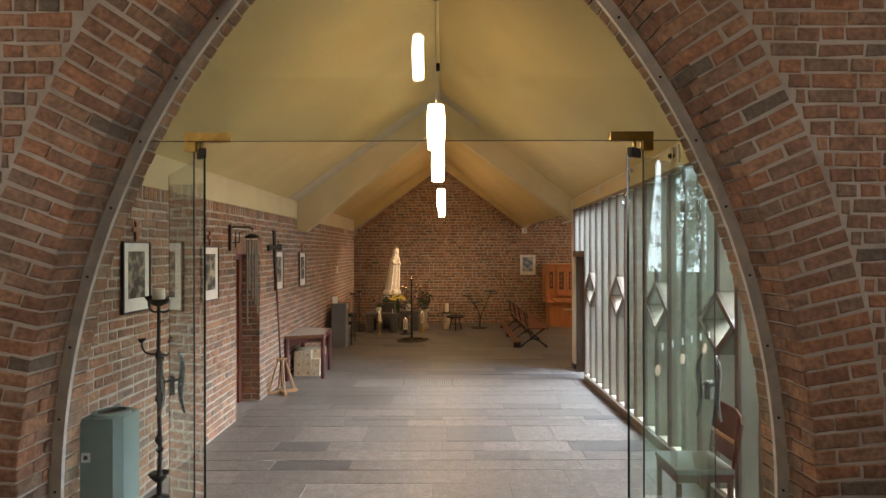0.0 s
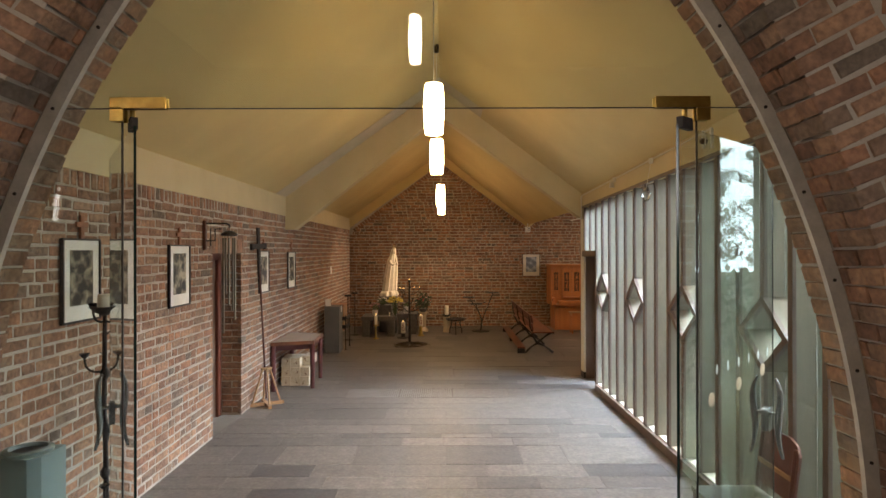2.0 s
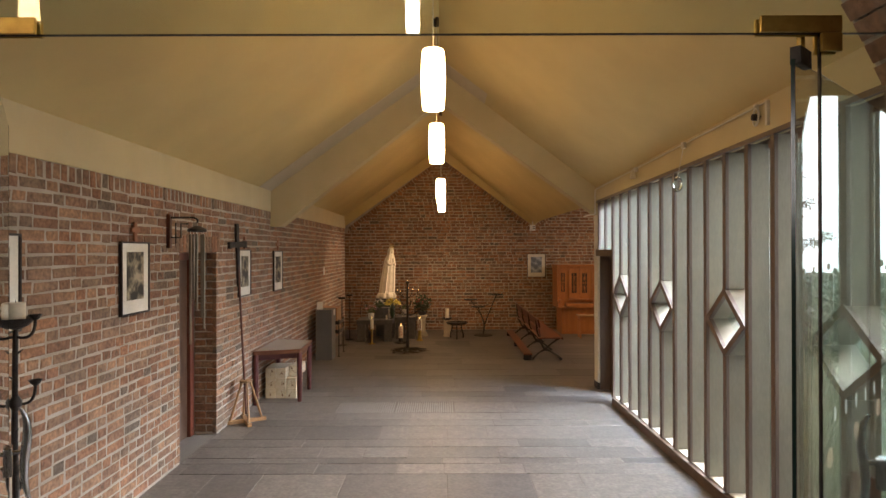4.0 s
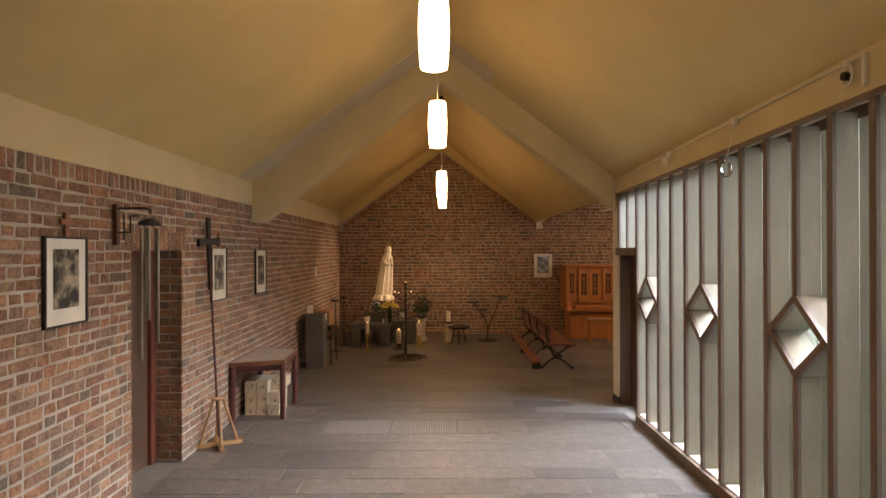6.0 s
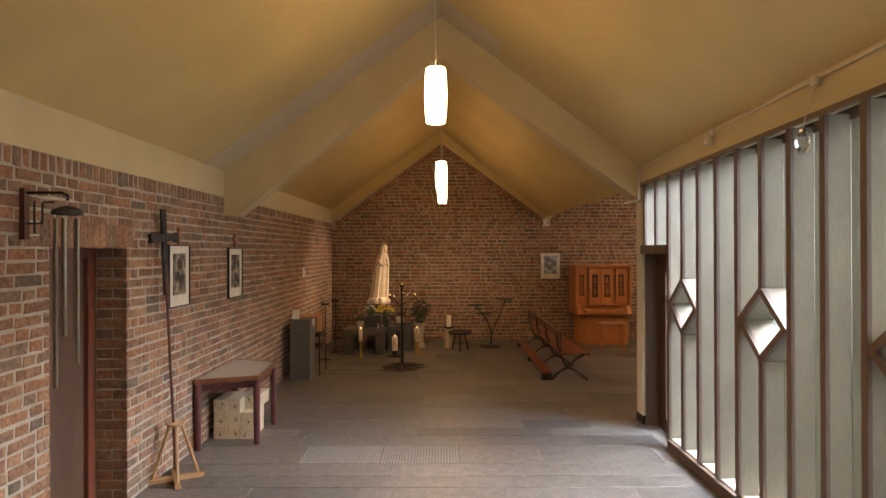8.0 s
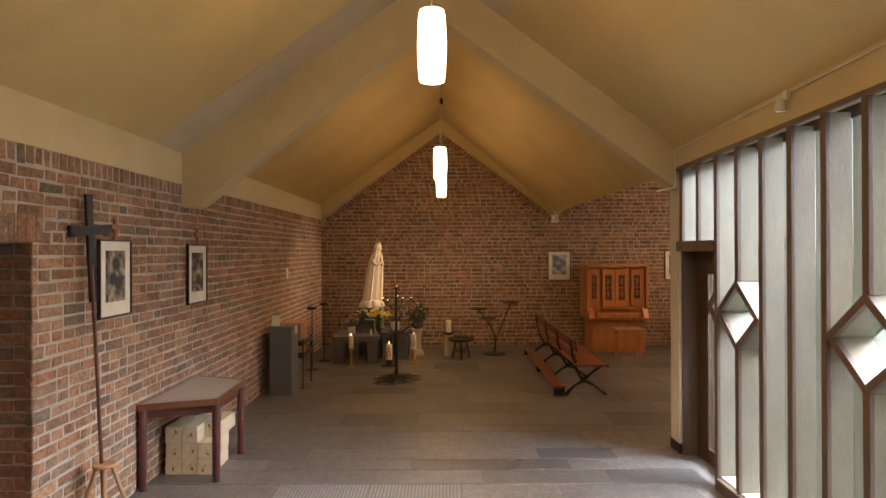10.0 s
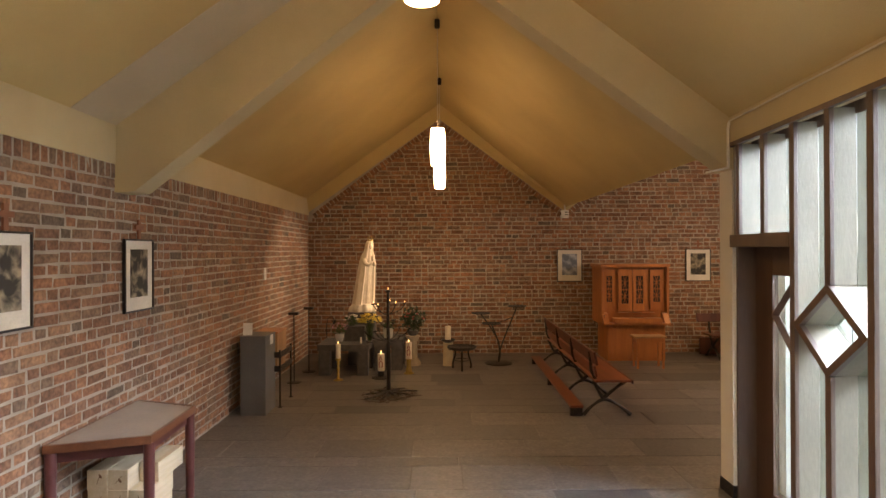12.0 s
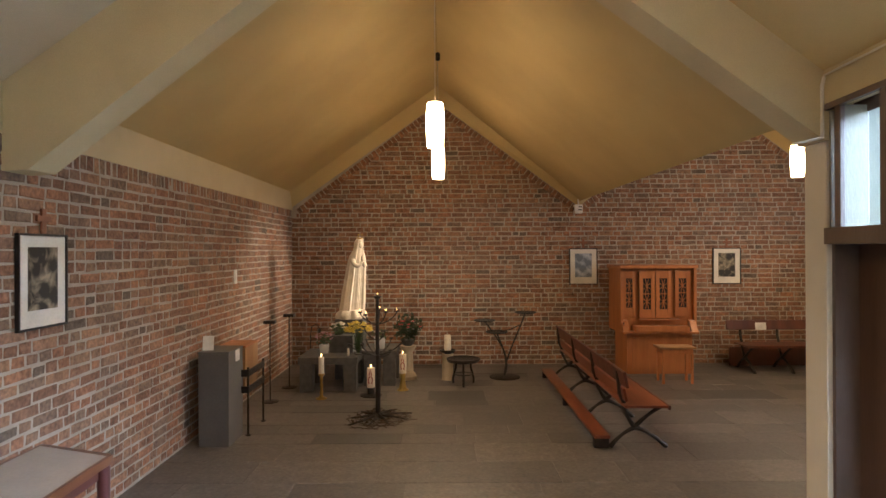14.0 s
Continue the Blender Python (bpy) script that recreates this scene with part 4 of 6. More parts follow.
def garden_tree(x, y, h, seed):
    """A slim tree: tapered trunk, upward limbs and a loose uneven crown."""
    g = random.Random(seed)
    t = thing("garden_tree", pose(x, y, -0.10), "slim pale green garden tree beyond the windows", "tree", "garden trees")
    part("trunk", tubed([(0, 0, 0), (0.05, 0.02, h * 0.35), (-0.03, 0.05, h * 0.7), (0.02, 0, h * 0.97)], [0.11, 0.08, 0.05, 0.012], 9), M_BARK, t)
    vs, fs = [], []
    for k in range(15):
        a, z0 = 2.4 * k + g.uniform(-0.4, 0.4), h * (0.22 + 0.05 * k)
        reach = h * g.uniform(0.16, 0.26) * (1.15 - 0.05 * k)
        tip = Vector((math.cos(a) * reach, math.sin(a) * reach, z0 + reach * g.uniform(0.2, 0.7)))
        part("limb", tubed(bez((0, 0, z0), tip * 0.3 + Vector((0, 0, z0 * 0.7)), tip * 0.8 + Vector((0, 0, z0 * 0.16)), tip, 6), [0.035, 0.03, 0.025, 0.02, 0.014, 0.009, 0.005], 5), M_BARK, t)
        for _ in range(150):
            f = g.uniform(0.25, 1.05)
            c = Vector((tip.x * f, tip.y * f, z0 + (tip.z - z0) * f)) + Vector((g.gauss(0, 0.16), g.gauss(0, 0.16), g.gauss(0, 0.14)))
            e = Euler((g.uniform(0, 6), g.uniform(0, 6), g.uniform(0, 6))).to_matrix()
            q = g.uniform(0.05, 0.11)
            b = len(vs)
            vs += [tuple(c + e @ Vector(p)) for p in ((-q, 0, 0), (0, -q * 0.45, 0.012), (q, 0, 0), (0, q * 0.45, 0.012))]
            fs.append((b, b + 1, b + 2, b + 3))
    me = bpy.data.meshes.new("crown")
    me.from_pydata(vs, [], fs)
    me.materials.append(M_LEAF)
    new("crown", me).parent = t
    return t


for k, (x, y, h) in enumerate(((22.0, 9.6, 6.2), (26.0, 14.0, 7.0), (25.0, 11.2, 6.6), (20.0, 17.0, 6.2), (23.0, 22.0, 7.0), (18.0, 27.0, 6.5))):
    garden_tree(x, y, h, 70 + k)
# emissive sheet added to brighten the garden view and light the slats bluish
M_SKY_GLOW = material("winter_sky_glow", (0.02, 0.02, 0.02), 1.0, emit=((0.80, 0.93, 1.0), 3.0))
structure("backdrop", boxed(60, 60.4, -20, 130, -0.1, 19), M_SKY_GLOW, "glowing sheet standing in for pale winter sky and distance beyond the garden")

# ---- doorway in the nave wall ----
M_DOORFRAME = material("red_brown_frame_wood", (0.16, 0.042, 0.022), 0.45, color2=(0.11, 0.030, 0.016), scale=8, bump=0.1, stretch=(1, 1, 0.12))
door_1 = structure("door_1", boxed(XL - 0.34, XL - 0.30, DOOR[0] + 0.05, DOOR[1] - 0.10, 0.005, 2.02), M_DOOR, "dark brown wooden door in a red-brown frame")
for y0, y1, z0, z1 in ((DOOR[1] - 0.10, DOOR[1], 0, 2.10), (DOOR[0], DOOR[0] + 0.05, 0, 2.10), (DOOR[0] + 0.05, DOOR[1] - 0.10, 2.02, 2.10)):
    part("door_frame", boxed(XL - 0.36, XL - 0.262, y0 + 0.001, y1 - 0.001, z0, z1, 0.004), M_DOORFRAME, door_1)
part("door_handle", tubed([(XL - 0.30, DOOR[0] + 0.14, 1.05), (XL - 0.25, DOOR[0] + 0.14, 1.05), (XL - 0.245, DOOR[0] + 0.25, 1.05)], 0.009), M_CHROME, door_1)
structure("wall_behind_door", boxed(XL - 0.46, XL - 0.40, DOOR[0] - 0.2, DOOR[1] + 0.2, 0, 2.4), M_WALLOUT, "closing wall behind the door")

# grate in the floor
grate = thing("floor_grate", pose(0, 0, 0), "pale steel ribbed heating grate set in the floor", "grate")
M_GRATE = material("grate_steel", (0.25, 0.24, 0.225), 0.5, 0.1, scale=12)
for k in range(2):
    x0 = GRATE[0] + 0.79 * k
    part("frame", boxed(x0 + 0.003, x0 + 0.787, GRATE[2], GRATE[3], -0.02, -0.007), M_STEEL, grate)
    for i in range(26):
        xa = x0 + 0.01 + 0.0298 * i
        part("bar", boxed(xa, xa + 0.017, GRATE[2] + 0.006, GRATE[3] - 0.006, -0.007, 0.002), M_GRATE, grate)

# ---- things in the nave ----
M_CARD = material("picture_mount_cream", (0.80, 0.77, 0.69), 0.8, scale=3)
M_BLACKFRAME = material("black_frame", (0.018, 0.017, 0.017), 0.4)
M_STONE_DARK = material("dark_basalt", (0.115, 0.108, 0.10), 0.75, color2=(0.08, 0.075, 0.07), scale=14, bump=0.5, bump_scale=90)
M_GREYBOX = material("grey_painted_box", (0.135, 0.128, 0.115), 0.6, color2=(0.115, 0.11, 0.10), scale=3, bump=0.1)
M_TEALBOX = material("grey_green_metal", (0.16, 0.205, 0.19), 0.5, color2=(0.14, 0.18, 0.168), scale=3, bump=0.1)
M_WAX = material("candle_wax", (0.82, 0.74, 0.58), 0.5, scale=6)
M_FLAME = material("candle_flame", (1.0, 0.8, 0.4), 0.5, emit=((1.0, 0.60, 0.20), 6.0))
M_STATUE = material("ivory_plaster", (0.78, 0.71, 0.58), 0.55, color2=(0.69, 0.61, 0.47), scale=9, bump=0.1)
M_PAPER = material("white_paper", (0.78, 0.77, 0.73), 0.8)
M_TABLETOP = material("grey_laminate", (0.40, 0.375, 0.34), 0.45, color2=(0.36, 0.34, 0.31), scale=4)
M_PETAL_Y = material("yellow_petals", (0.85, 0.66, 0.08), 0.6)
M_PETAL_R = material("red_petals", (0.50, 0.03, 0.035), 0.6)
M_PETAL_P = material("pink_petals", (0.60, 0.30, 0.36), 0.6)
M_PETAL_W = material("white_petals", (0.80, 0.76, 0.66), 0.6)
M_GREEN = material("plant_green", (0.06, 0.11, 0.03), 0.55, color2=(0.035, 0.07, 0.02), scale=20)
M_DARKLEAF = material("dark_foliage", (0.025, 0.045, 0.018), 0.55, color2=(0.04, 0.06, 0.025), scale=20)
M_POT = material("white_pot", (0.72, 0.70, 0.66), 0.35)
M_SANDSTONE = material("pale_sandstone", (0.52, 0.43, 0.30), 0.8, color2=(0.44, 0.36, 0.25), scale=10, bump=0.4)
M_REDMARK = material("red_wax_mark", (0.30, 0.04, 0.025), 0.5)
M_TUBE = material("dull_brass_tube", (0.30, 0.26, 0.20), 0.35, 1.0)
M_TWINE = material("brown_twigs", (0.10, 0.07, 0.04), 0.85, scale=20)


def print_material(name, seed, light, dark):
    """A dark woodcut-like print of plain shapes."""
    m = bpy.data.materials.new(name)
    m.use_nodes = True
    nt = m.node_tree
    b = nt.nodes["Principled BSDF"]
    b.inputs["Roughness"].default_value = 0.7
    co, mp = nt.nodes.new("ShaderNodeTexCoord"), nt.nodes.new("ShaderNodeMapping")
    mp.inputs["Location"].default_value = (seed * 3.7, seed * 1.3, seed * 2.1)
    nt.links.new(co.outputs["Object"], mp.inputs[0])
    n = nt.nodes.new("ShaderNodeTexNoise")
    n.inputs["Scale"].default_value, n.inputs["Detail"].default_value, n.inputs["Distortion"].default_value = 8.0, 6.0, 2.2
    v = nt.nodes.new("ShaderNodeTexVoronoi")
    v.inputs["Scale"].default_value = 9.0
    nt.links.new(mp.outputs[0], n.inputs[0])
    nt.links.new(mp.outputs[0], v.inputs[0])
    mul = nt.nodes.new("ShaderNodeMath")
    mul.operation = "MULTIPLY"
    nt.links.new(n.outputs[0], mul.inputs[0])
    nt.links.new(v.outputs[0], mul.inputs[1])
    r = nt.nodes.new("ShaderNodeValToRGB")
    r.color_ramp.elements[0].position, r.color_ramp.elements[0].color = 0.20, (*dark, 1)
    r.color_ramp.elements[1].position, r.color_ramp.elements[1].color = 0.46, (*light, 1)
    nt.links.new(mul.outputs[0], r.inputs[0])
    nt.links.new(r.outputs[0], b.inputs["Base Color"])
    return m


def picture(m, w, h, seed, blue=False):
    """Local: x to the right, z up, facing -y."""
    t = thing("framed_picture", m, "framed dark woodcut print in a cream mount on the brick wall" if not blue else "framed bluish print in a cream mount on the brick wall", "picture", "wall pictures")
    bm = bmesh.new()
    for a, b, c, d in ((-w / 2, w / 2, h / 2 - 0.014, h / 2), (-w / 2, w / 2, -h / 2, -h / 2 + 0.014), (-w / 2, -w / 2 + 0.014, -h / 2 + 0.0145, h / 2 - 0.0145), (w / 2 - 0.014, w / 2, -h / 2 + 0.0145, h / 2 - 0.0145)):
        box(bm, a, b, -0.03, -0.004, c, d)
    part("frame", bm, M_BLACKFRAME, t)
    part("mount", boxed(-w / 2 + 0.013, w / 2 - 0.013, -0.018, -0.008, -h / 2 + 0.013, h / 2 - 0.013), M_CARD, t)
    mat = print_material("woodcut_print", seed, (0.40, 0.45, 0.55) if blue else (0.34, 0.29, 0.20), (0.13, 0.16, 0.21) if blue else (0.02, 0.018, 0.014))
    part("print", boxed(-w * 0.30, w * 0.30, -0.0205, -0.0185, -h * 0.30, h * 0.36), mat, t)
    return t


M_CROSS = material("red_brown_cross_wood", (0.27, 0.10, 0.042), 0.5, color2=(0.21, 0.075, 0.032), scale=10, bump=0.1)


def wall_cross(m, s=0.12, mat=None):
    t = thing("wall_cross", m, "small plain wooden cross above a picture", "cross", "wall crosses")
    bm = bmesh.new()
    box(bm, -s * 0.14, s * 0.14, -0.022, -0.004, -s * 0.55, s * 0.55, 0.003)
    part("upright", bm, mat or M_CROSS, t)
    part("crossbar", boxed(-s * 0.45, s * 0.45, -0.0235, -0.0055, -s * 0.02, s * 0.24, 0.003), mat or M_CROSS, t)
    return t


for k, (y0, y1, z0, z1) in enumerate(((4.79, 5.24, 1.63, 2.23), (6.37, 6.83, 1.59, 2.20), (9.13, 9.59, 1.53, 2.14), (10.68, 11.16, 1.50, 2.12))):
    picture(pose(XL, (y0 + y1) / 2, (z0 + z1) / 2, 0, 0, 90), y1 - y0, z1 - z0, k + 1)
    wall_cross(pose(XL, (y0 + y1) / 2 + 0.01, z1 + 0.085, 0, 0, 90), 0.15)
for k, x in enumerate((2.495, 5.01)):
    picture(pose(x, YB, 1.715), 0.49, 0.63, k + 7, k == 0)
    wall_cross(pose(x, YB, 2.12), 0.14)

# light switch plate
t = thing("switch_plate", pose(XL, 14.55, 1.68, 0, 0, 90), "white switch plate on the brick wall", "switch")
part("plate", boxed(-0.05, 0.05, -0.014, -0.002, -0.09, 0.09, 0.004), M_PAPER, t)
part("button", boxed(-0.03, 0.03, -0.02, -0.0145, -0.04, 0.04, 0.003), M_POT, t)

# chimes on a bracket
t = thing("wall_chimes", pose(XL, 7.22, 2.31, 0, 0, 90), "tubular wind chimes on a dark iron wall bracket", "chimes")
part("wall_plate", boxed(-0.025, 0.025, -0.035, -0.002, -0.16, 0.16, 0.004), M_WOOD_DARK, t)
part("arm", tubed([(0, -0.02, 0.13), (0.0, -0.25, 0.13), (0, -0.29, 0.11), (0, -0.285, 0.08)], 0.009), M_DARKSTEEL, t)
part("brace", tubed([(0, -0.02, -0.06), (0.0, -0.13, -0.06), (0, -0.13, 0.07), (0, -0.20, 0.07)], 0.007), M_DARKSTEEL, t)
part("brace", tubed([(0, -0.08, -0.12), (0.0, -0.08, 0.08)], 0.006), M_DARKSTEEL, t)
part("disc", lathed([(0.01, 0.05), (0.035, 0.045), (0.085, 0.02), (0.088, 0.0), (0.08, -0.008)], 24, (0, -0.285, 0.0)), M_DARKSTEEL, t, smooth=True)
for k, l in enumerate((1.04, 0.72, 0.90, 0.80, 0.62)):
    a = 2.2 + k * 1.2566
    x, y = 0.062 * math.cos(a), -0.285 + 0.062 * math.sin(a)
    tub = part("tube", rodded((x, y, -0.03), (x, y, -0.03 - l), 0.0125, n=14), M_TUBE, t, "grey metal tube", smooth=True)
    part("string", rodded((x, y, -0.008), (x, y, -0.03), 0.002, n=5), M_WHITE, t)

# processional cross in a wooden stand
t = thing("processional_cross", pose(-2.44, 8.92, 0), "dark iron processional cross on a wooden pole in a four-legged stand", "cross")
top = Vector((-0.10, 0.02, 1.95))
part("pole", rodded((0, 0, 0.10), top, 0.013, 0.012), M_WOOD_DARK, t)
bm = bmesh.new()
mc = pose(-0.105, 0.02, 2.0, 0, -3, 70)
box(bm, -0.026, 0.026, -0.014, 0.014, -0.32, 0.46, 0.004, mc)
part("upright", bm, M_DARKSTEEL, t)
part("crossbar", boxed(-0.15, 0.15, -0.018, 0.018, 0.165, 0.235, 0.005, mc), M_DARKSTEEL, t)
for a in (-0.14, 0.14):
    part("knob", boxed(a - 0.02, a + 0.02, -0.02, 0.02, 0.155, 0.24, 0.006, mc), M_DARKSTEEL, t)
part("collar", lathed([(0.03, 0.0), (0.075, 0.0), (0.08, 0.012), (0.075, 0.025), (0.03, 0.025)], 16, (0, 0, 0.50)), M_WOOD_LIGHT, t)
for a in range(4):
    c, s = math.cos(a * 1.5708 + 0.5), math.sin(a * 1.5708 + 0.5)
    part("leg", rodded((c * 0.05, s * 0.05, 0.50), (c * 0.19, s * 0.19, 0.04), 0.014), M_WOOD_LIGHT, t)
for a in range(2):
    part("foot_board", boxed(-0.24, 0.24, -0.025, 0.025, 0.001 + a * 0.0015, 0.045 - a * 0.0015, 0.004, pose(0, 0, 0, 0, 0, math.degrees(0.5) + 90 * a)), M_WOOD_LIGHT, t)

# table with slanting ends, and cartons under it
M_TABLE_RED = material("dark_red_lacquer", (0.115, 0.030, 0.027), 0.38, color2=(0.085, 0.022, 0.021), scale=6, bump=0.05)
M_EDGE_BROWN = material("brown_table_edge", (0.17, 0.066, 0.030), 0.35, color2=(0.12, 0.044, 0.020), scale=9, bump=0.08, stretch=(1, 0.2, 1))
t = thing("side_table", pose(0, 0, 0), "trapezoid table with a grey top and red-brown wooden edge and legs", "table")
outl = [(-2.60, 9.68), (-1.99, 9.89), (-2.02, 10.70), (-2.60, 10.90)]
cen = Vector((-2.33, 10.29))
inn = [tuple(Vector(p) + (cen - Vector(p)).normalized() * 0.035) for p in outl]
part("tabletop", prismed(inn, "z", 0.705, 0.742), M_TABLETOP, t)
bm = bmesh.new()
for a in range(4):
    b = (a + 1) % 4
    prism(bm, [outl[a], outl[b], inn[b], inn[a]], "z", 0.69, 0.744)
bmesh.ops.remove_doubles(bm, verts=bm.verts, dist=1e-5)
part("edging", bm, M_EDGE_BROWN, t, "brown rounded wooden edge")
inn2 = [tuple(Vector(p) + (cen - Vector(p)).normalized() * 0.075) for p in outl]
inn3 = [tuple(Vector(p) + (cen - Vector(p)).normalized() * 0.095) for p in outl]
for a in range(4):
    b = (a + 1) % 4
    part("apron", prismed([inn2[a], inn2[b], inn3[b], inn3[a]], "z", 0.61, 0.6895), M_TABLE_RED, t)
for x, y in [tuple(Vector(p) + (cen - Vector(p)).normalized() * 0.055) for p in outl]:
    part("leg", lathed([(0.030, 0.0), (0.033, 0.006), (0.036, 0.40), (0.037, 0.689)], 20, (x, y, 0)), M_TABLE_RED, t, "round dark red leg", smooth=True)


M_KNOT = material("brown_knot", (0.22, 0.11, 0.05), 0.6, scale=40)
M_TIMBER = material("pale_planed_timber", (0.66, 0.55, 0.39), 0.6, color2=(0.58, 0.46, 0.30), scale=14, bump=0.08, bump_scale=90, stretch=(1, 0.10, 1))


def timber_block(x, y, z, length, seed):
    """A square-cut block lying along y, its end grain towards -y."""
    g = random.Random(seed)
    w, h = 0.142 + g.uniform(-0.003, 0.003), 0.145
    t = thing("timber_block", pose(x, y, z, 0, 0, g.uniform(-1.5, 1.5)), "square-cut pale timber block stacked under the side table", "timber block", "timber blocks")
    part("body", boxed(-w / 2, w / 2, 0, length, 0.0005, h, 0.004), M_TIMBER, t)
    bm = lathed([(0.013, 0), (0.012, 0.0012), (0.003, 0.0014)], 12)
    kx, kz = g.uniform(-0.03, 0.04), g.uniform(0.03, 0.11)
    part("knot", bm, M_KNOT, t, "brown knot").matrix_basis = pose(kx, 0.0004, kz, 90, g.uniform(-60, 60), 0) @ Matrix.Diagonal((0.7, 1.5, 1, 1))
    part("crack", boxed(-0.002, 0.002, -0.0008, 0.0008, -0.035, 0.035), M_KNOT, t).matrix_basis = pose(kx * 0.4, 0.0, 0.075, 0, g.uniform(-70, 70), 0)
    return t


for tier in range(3):
    for col in range(3):
        back = 0.16 if tier == 2 and col == 2 else 0.0
        timber_block(-2.482 + 0.148 * col, 10.09 + back + 0.006 * ((tier + col) % 2), 0.1455 * tier, 0.40, 10 * tier + col)

# grey cabinet with a card, next to a black candle stand
t = thing("grey_pedestal", pose(-2.28, 13.27, 0), "tall matt grey box pedestal against the brick wall", "pedestal")
part("body", boxed(-0.19, 0.12, -0.21, 0.22, 0, 0.955, 0.004), M_GREYBOX, t)
part("top_board", boxed(-0.195, 0.125, -0.215, 0.225, 0.955, 0.972, 0.003), M_GREYBOX, t)
t = thing("card", pose(-2.41, 13.16, 0.973, -14, 0, 10), "small white card leaning on the grey pedestal", "card")
part("sheet", boxed(-0.055, 0.055, -0.002, 0.002, 0, 0.15), M_PAPER, t)
t = thing("label_card", pose(-2.159, 13.30, 0.90, 0, 0, 90), "small white notice on the side of the pedestal", "notice")
part("sheet", boxed(-0.05, 0.07, -0.004, -0.001, -0.06, 0.06), M_PAPER, t)
t = thing("candle_stand", pose(-2.27, 13.72, 0), "black iron stand with two trays for candle boxes", "stand")
for x in (-0.17, 0.18):
    for y in (-0.27, 0.27):
        part("leg", boxed(x - 0.009, x + 0.009, y - 0.009, y + 0.009, 0.012, 0.74), M_DARKSTEEL, t)
        part("foot", lathed([(0.03, 0), (0.03, 0.008), (0.012, 0.013)], 12, (x, y, 0)), M_DARKSTEEL, t)
for z in (0.46, 0.64):
    part("tray", boxed(-0.18, 0.19, -0.28, 0.28, z, z + 0.012), M_DARKSTEEL, t)
    part("rim", boxed(0.181, 0.193, -0.28, 0.28, z + 0.0125, z + 0.075), M_DARKSTEEL, t)
    part("rim", boxed(-0.18, 0.19, -0.287, -0.2805, z + 0.0125, z + 0.075), M_DARKSTEEL, t)
t = thing("wooden_box", pose(-2.29, 13.73, 0.653), "light wooden box with a slot on the candle stand", "box")
part("body", boxed(-0.15, 0.15, -0.22, 0.22, 0, 0.29, 0.004), M_WOOD_LIGHT, t)
part("lid", boxed(-0.158, 0.158, -0.228, 0.228, 0.2905, 0.31, 0.004), M_WOOD_ORGAN, t, "reddish lid")
t = thing("wooden_crate", pose(-2.29, 13.73, 0.473), "light wooden tray of candles on the lower shelf", "box")
part("body", boxed(-0.14, 0.14, -0.2, 0.2, 0, 0.13, 0.004), M_WOOD_LIGHT, t)
for x, y in ((-2.27, 14.88), (-2.23, 15.7)):
    t = thing("iron_stand", pose(x, y, 0), "slim iron stand with a small flat head", "stand", "slim stands")
    part("base", lathed([(0.11, 0), (0.11, 0.008), (0.02, 0.02)], 20), M_DARKSTEEL, t)
    part("rod", rodded((0, 0, 0.015), (0, 0, 1.05), 0.008), M_DARKSTEEL, t)
    part("head", boxed(-0.075, 0.075, -0.05, 0.05, 1.04, 1.08, 0.004), M_DARKSTEEL, t)
t = thing("iron_hook_stand", pose(-2.05, 16.3, 0), "slim iron stand with a curled arm holding a glass", "stand")
part("base", lathed([(0.10, 0), (0.10, 0.008), (0.015, 0.018)], 18), M_DARKSTEEL, t)
part("rod", tubed([(0, 0, 0.015), (0, 0, 0.7), (0.02, 0, 0.82), (0.1, 0, 0.86), (0.13, 0, 0.80)], 0.007), M_DARKSTEEL, t)
part("glass", lathed([(0.012, 0), (0.03, 0.02), (0.034, 0.07), (0.032, 0.0705)], 14, (0.13, 0, 0.72)), M_CHROME, t, smooth=True)

# ---- corner with the statue ----
def stone_table(name, x0, x1, y0, y1, h, label):
    t = thing(name, pose(0, 0, 0), label, "table", "stone tables")
    part("slab", boxed(x0, x1, y0, y1, h - 0.10, h, 0.006), M_STONE_DARK, t)
    for x in (x0 + 0.02, x1 - 0.20):
        for y in (y0 + 0.02, y1 - 0.2):
            part("leg", boxed(x, x + 0.18, y, y + 0.18, 0, h - 0.1005, 0.006), M_STONE_DARK, t)
    return t


stone_table("stone_table", -2.02, -1.18, 15.35, 16.15, 0.50, "low dark stone table with thick legs")
stone_table("stone_table", -1.16, -0.66, 15.75, 16.5, 0.52, "low dark stone table holding flower pots")
t = thing("statue_plinth", pose(-1.44, 16.45, 0), "dark stone plinth under the statue", "plinth")
part("block", boxed(-0.22, 0.22, -0.22, 0.22, 0, 0.93, 0.006), M_STONE_DARK, t)
t = thing("stone_block", pose(-1.47, 15.85, 0.501), "dark stone block standing on the stone table", "block")
part("block", boxed(-0.17, 0.17, -0.12, 0.12, 0, 0.25, 0.006), M_STONE_DARK, t)


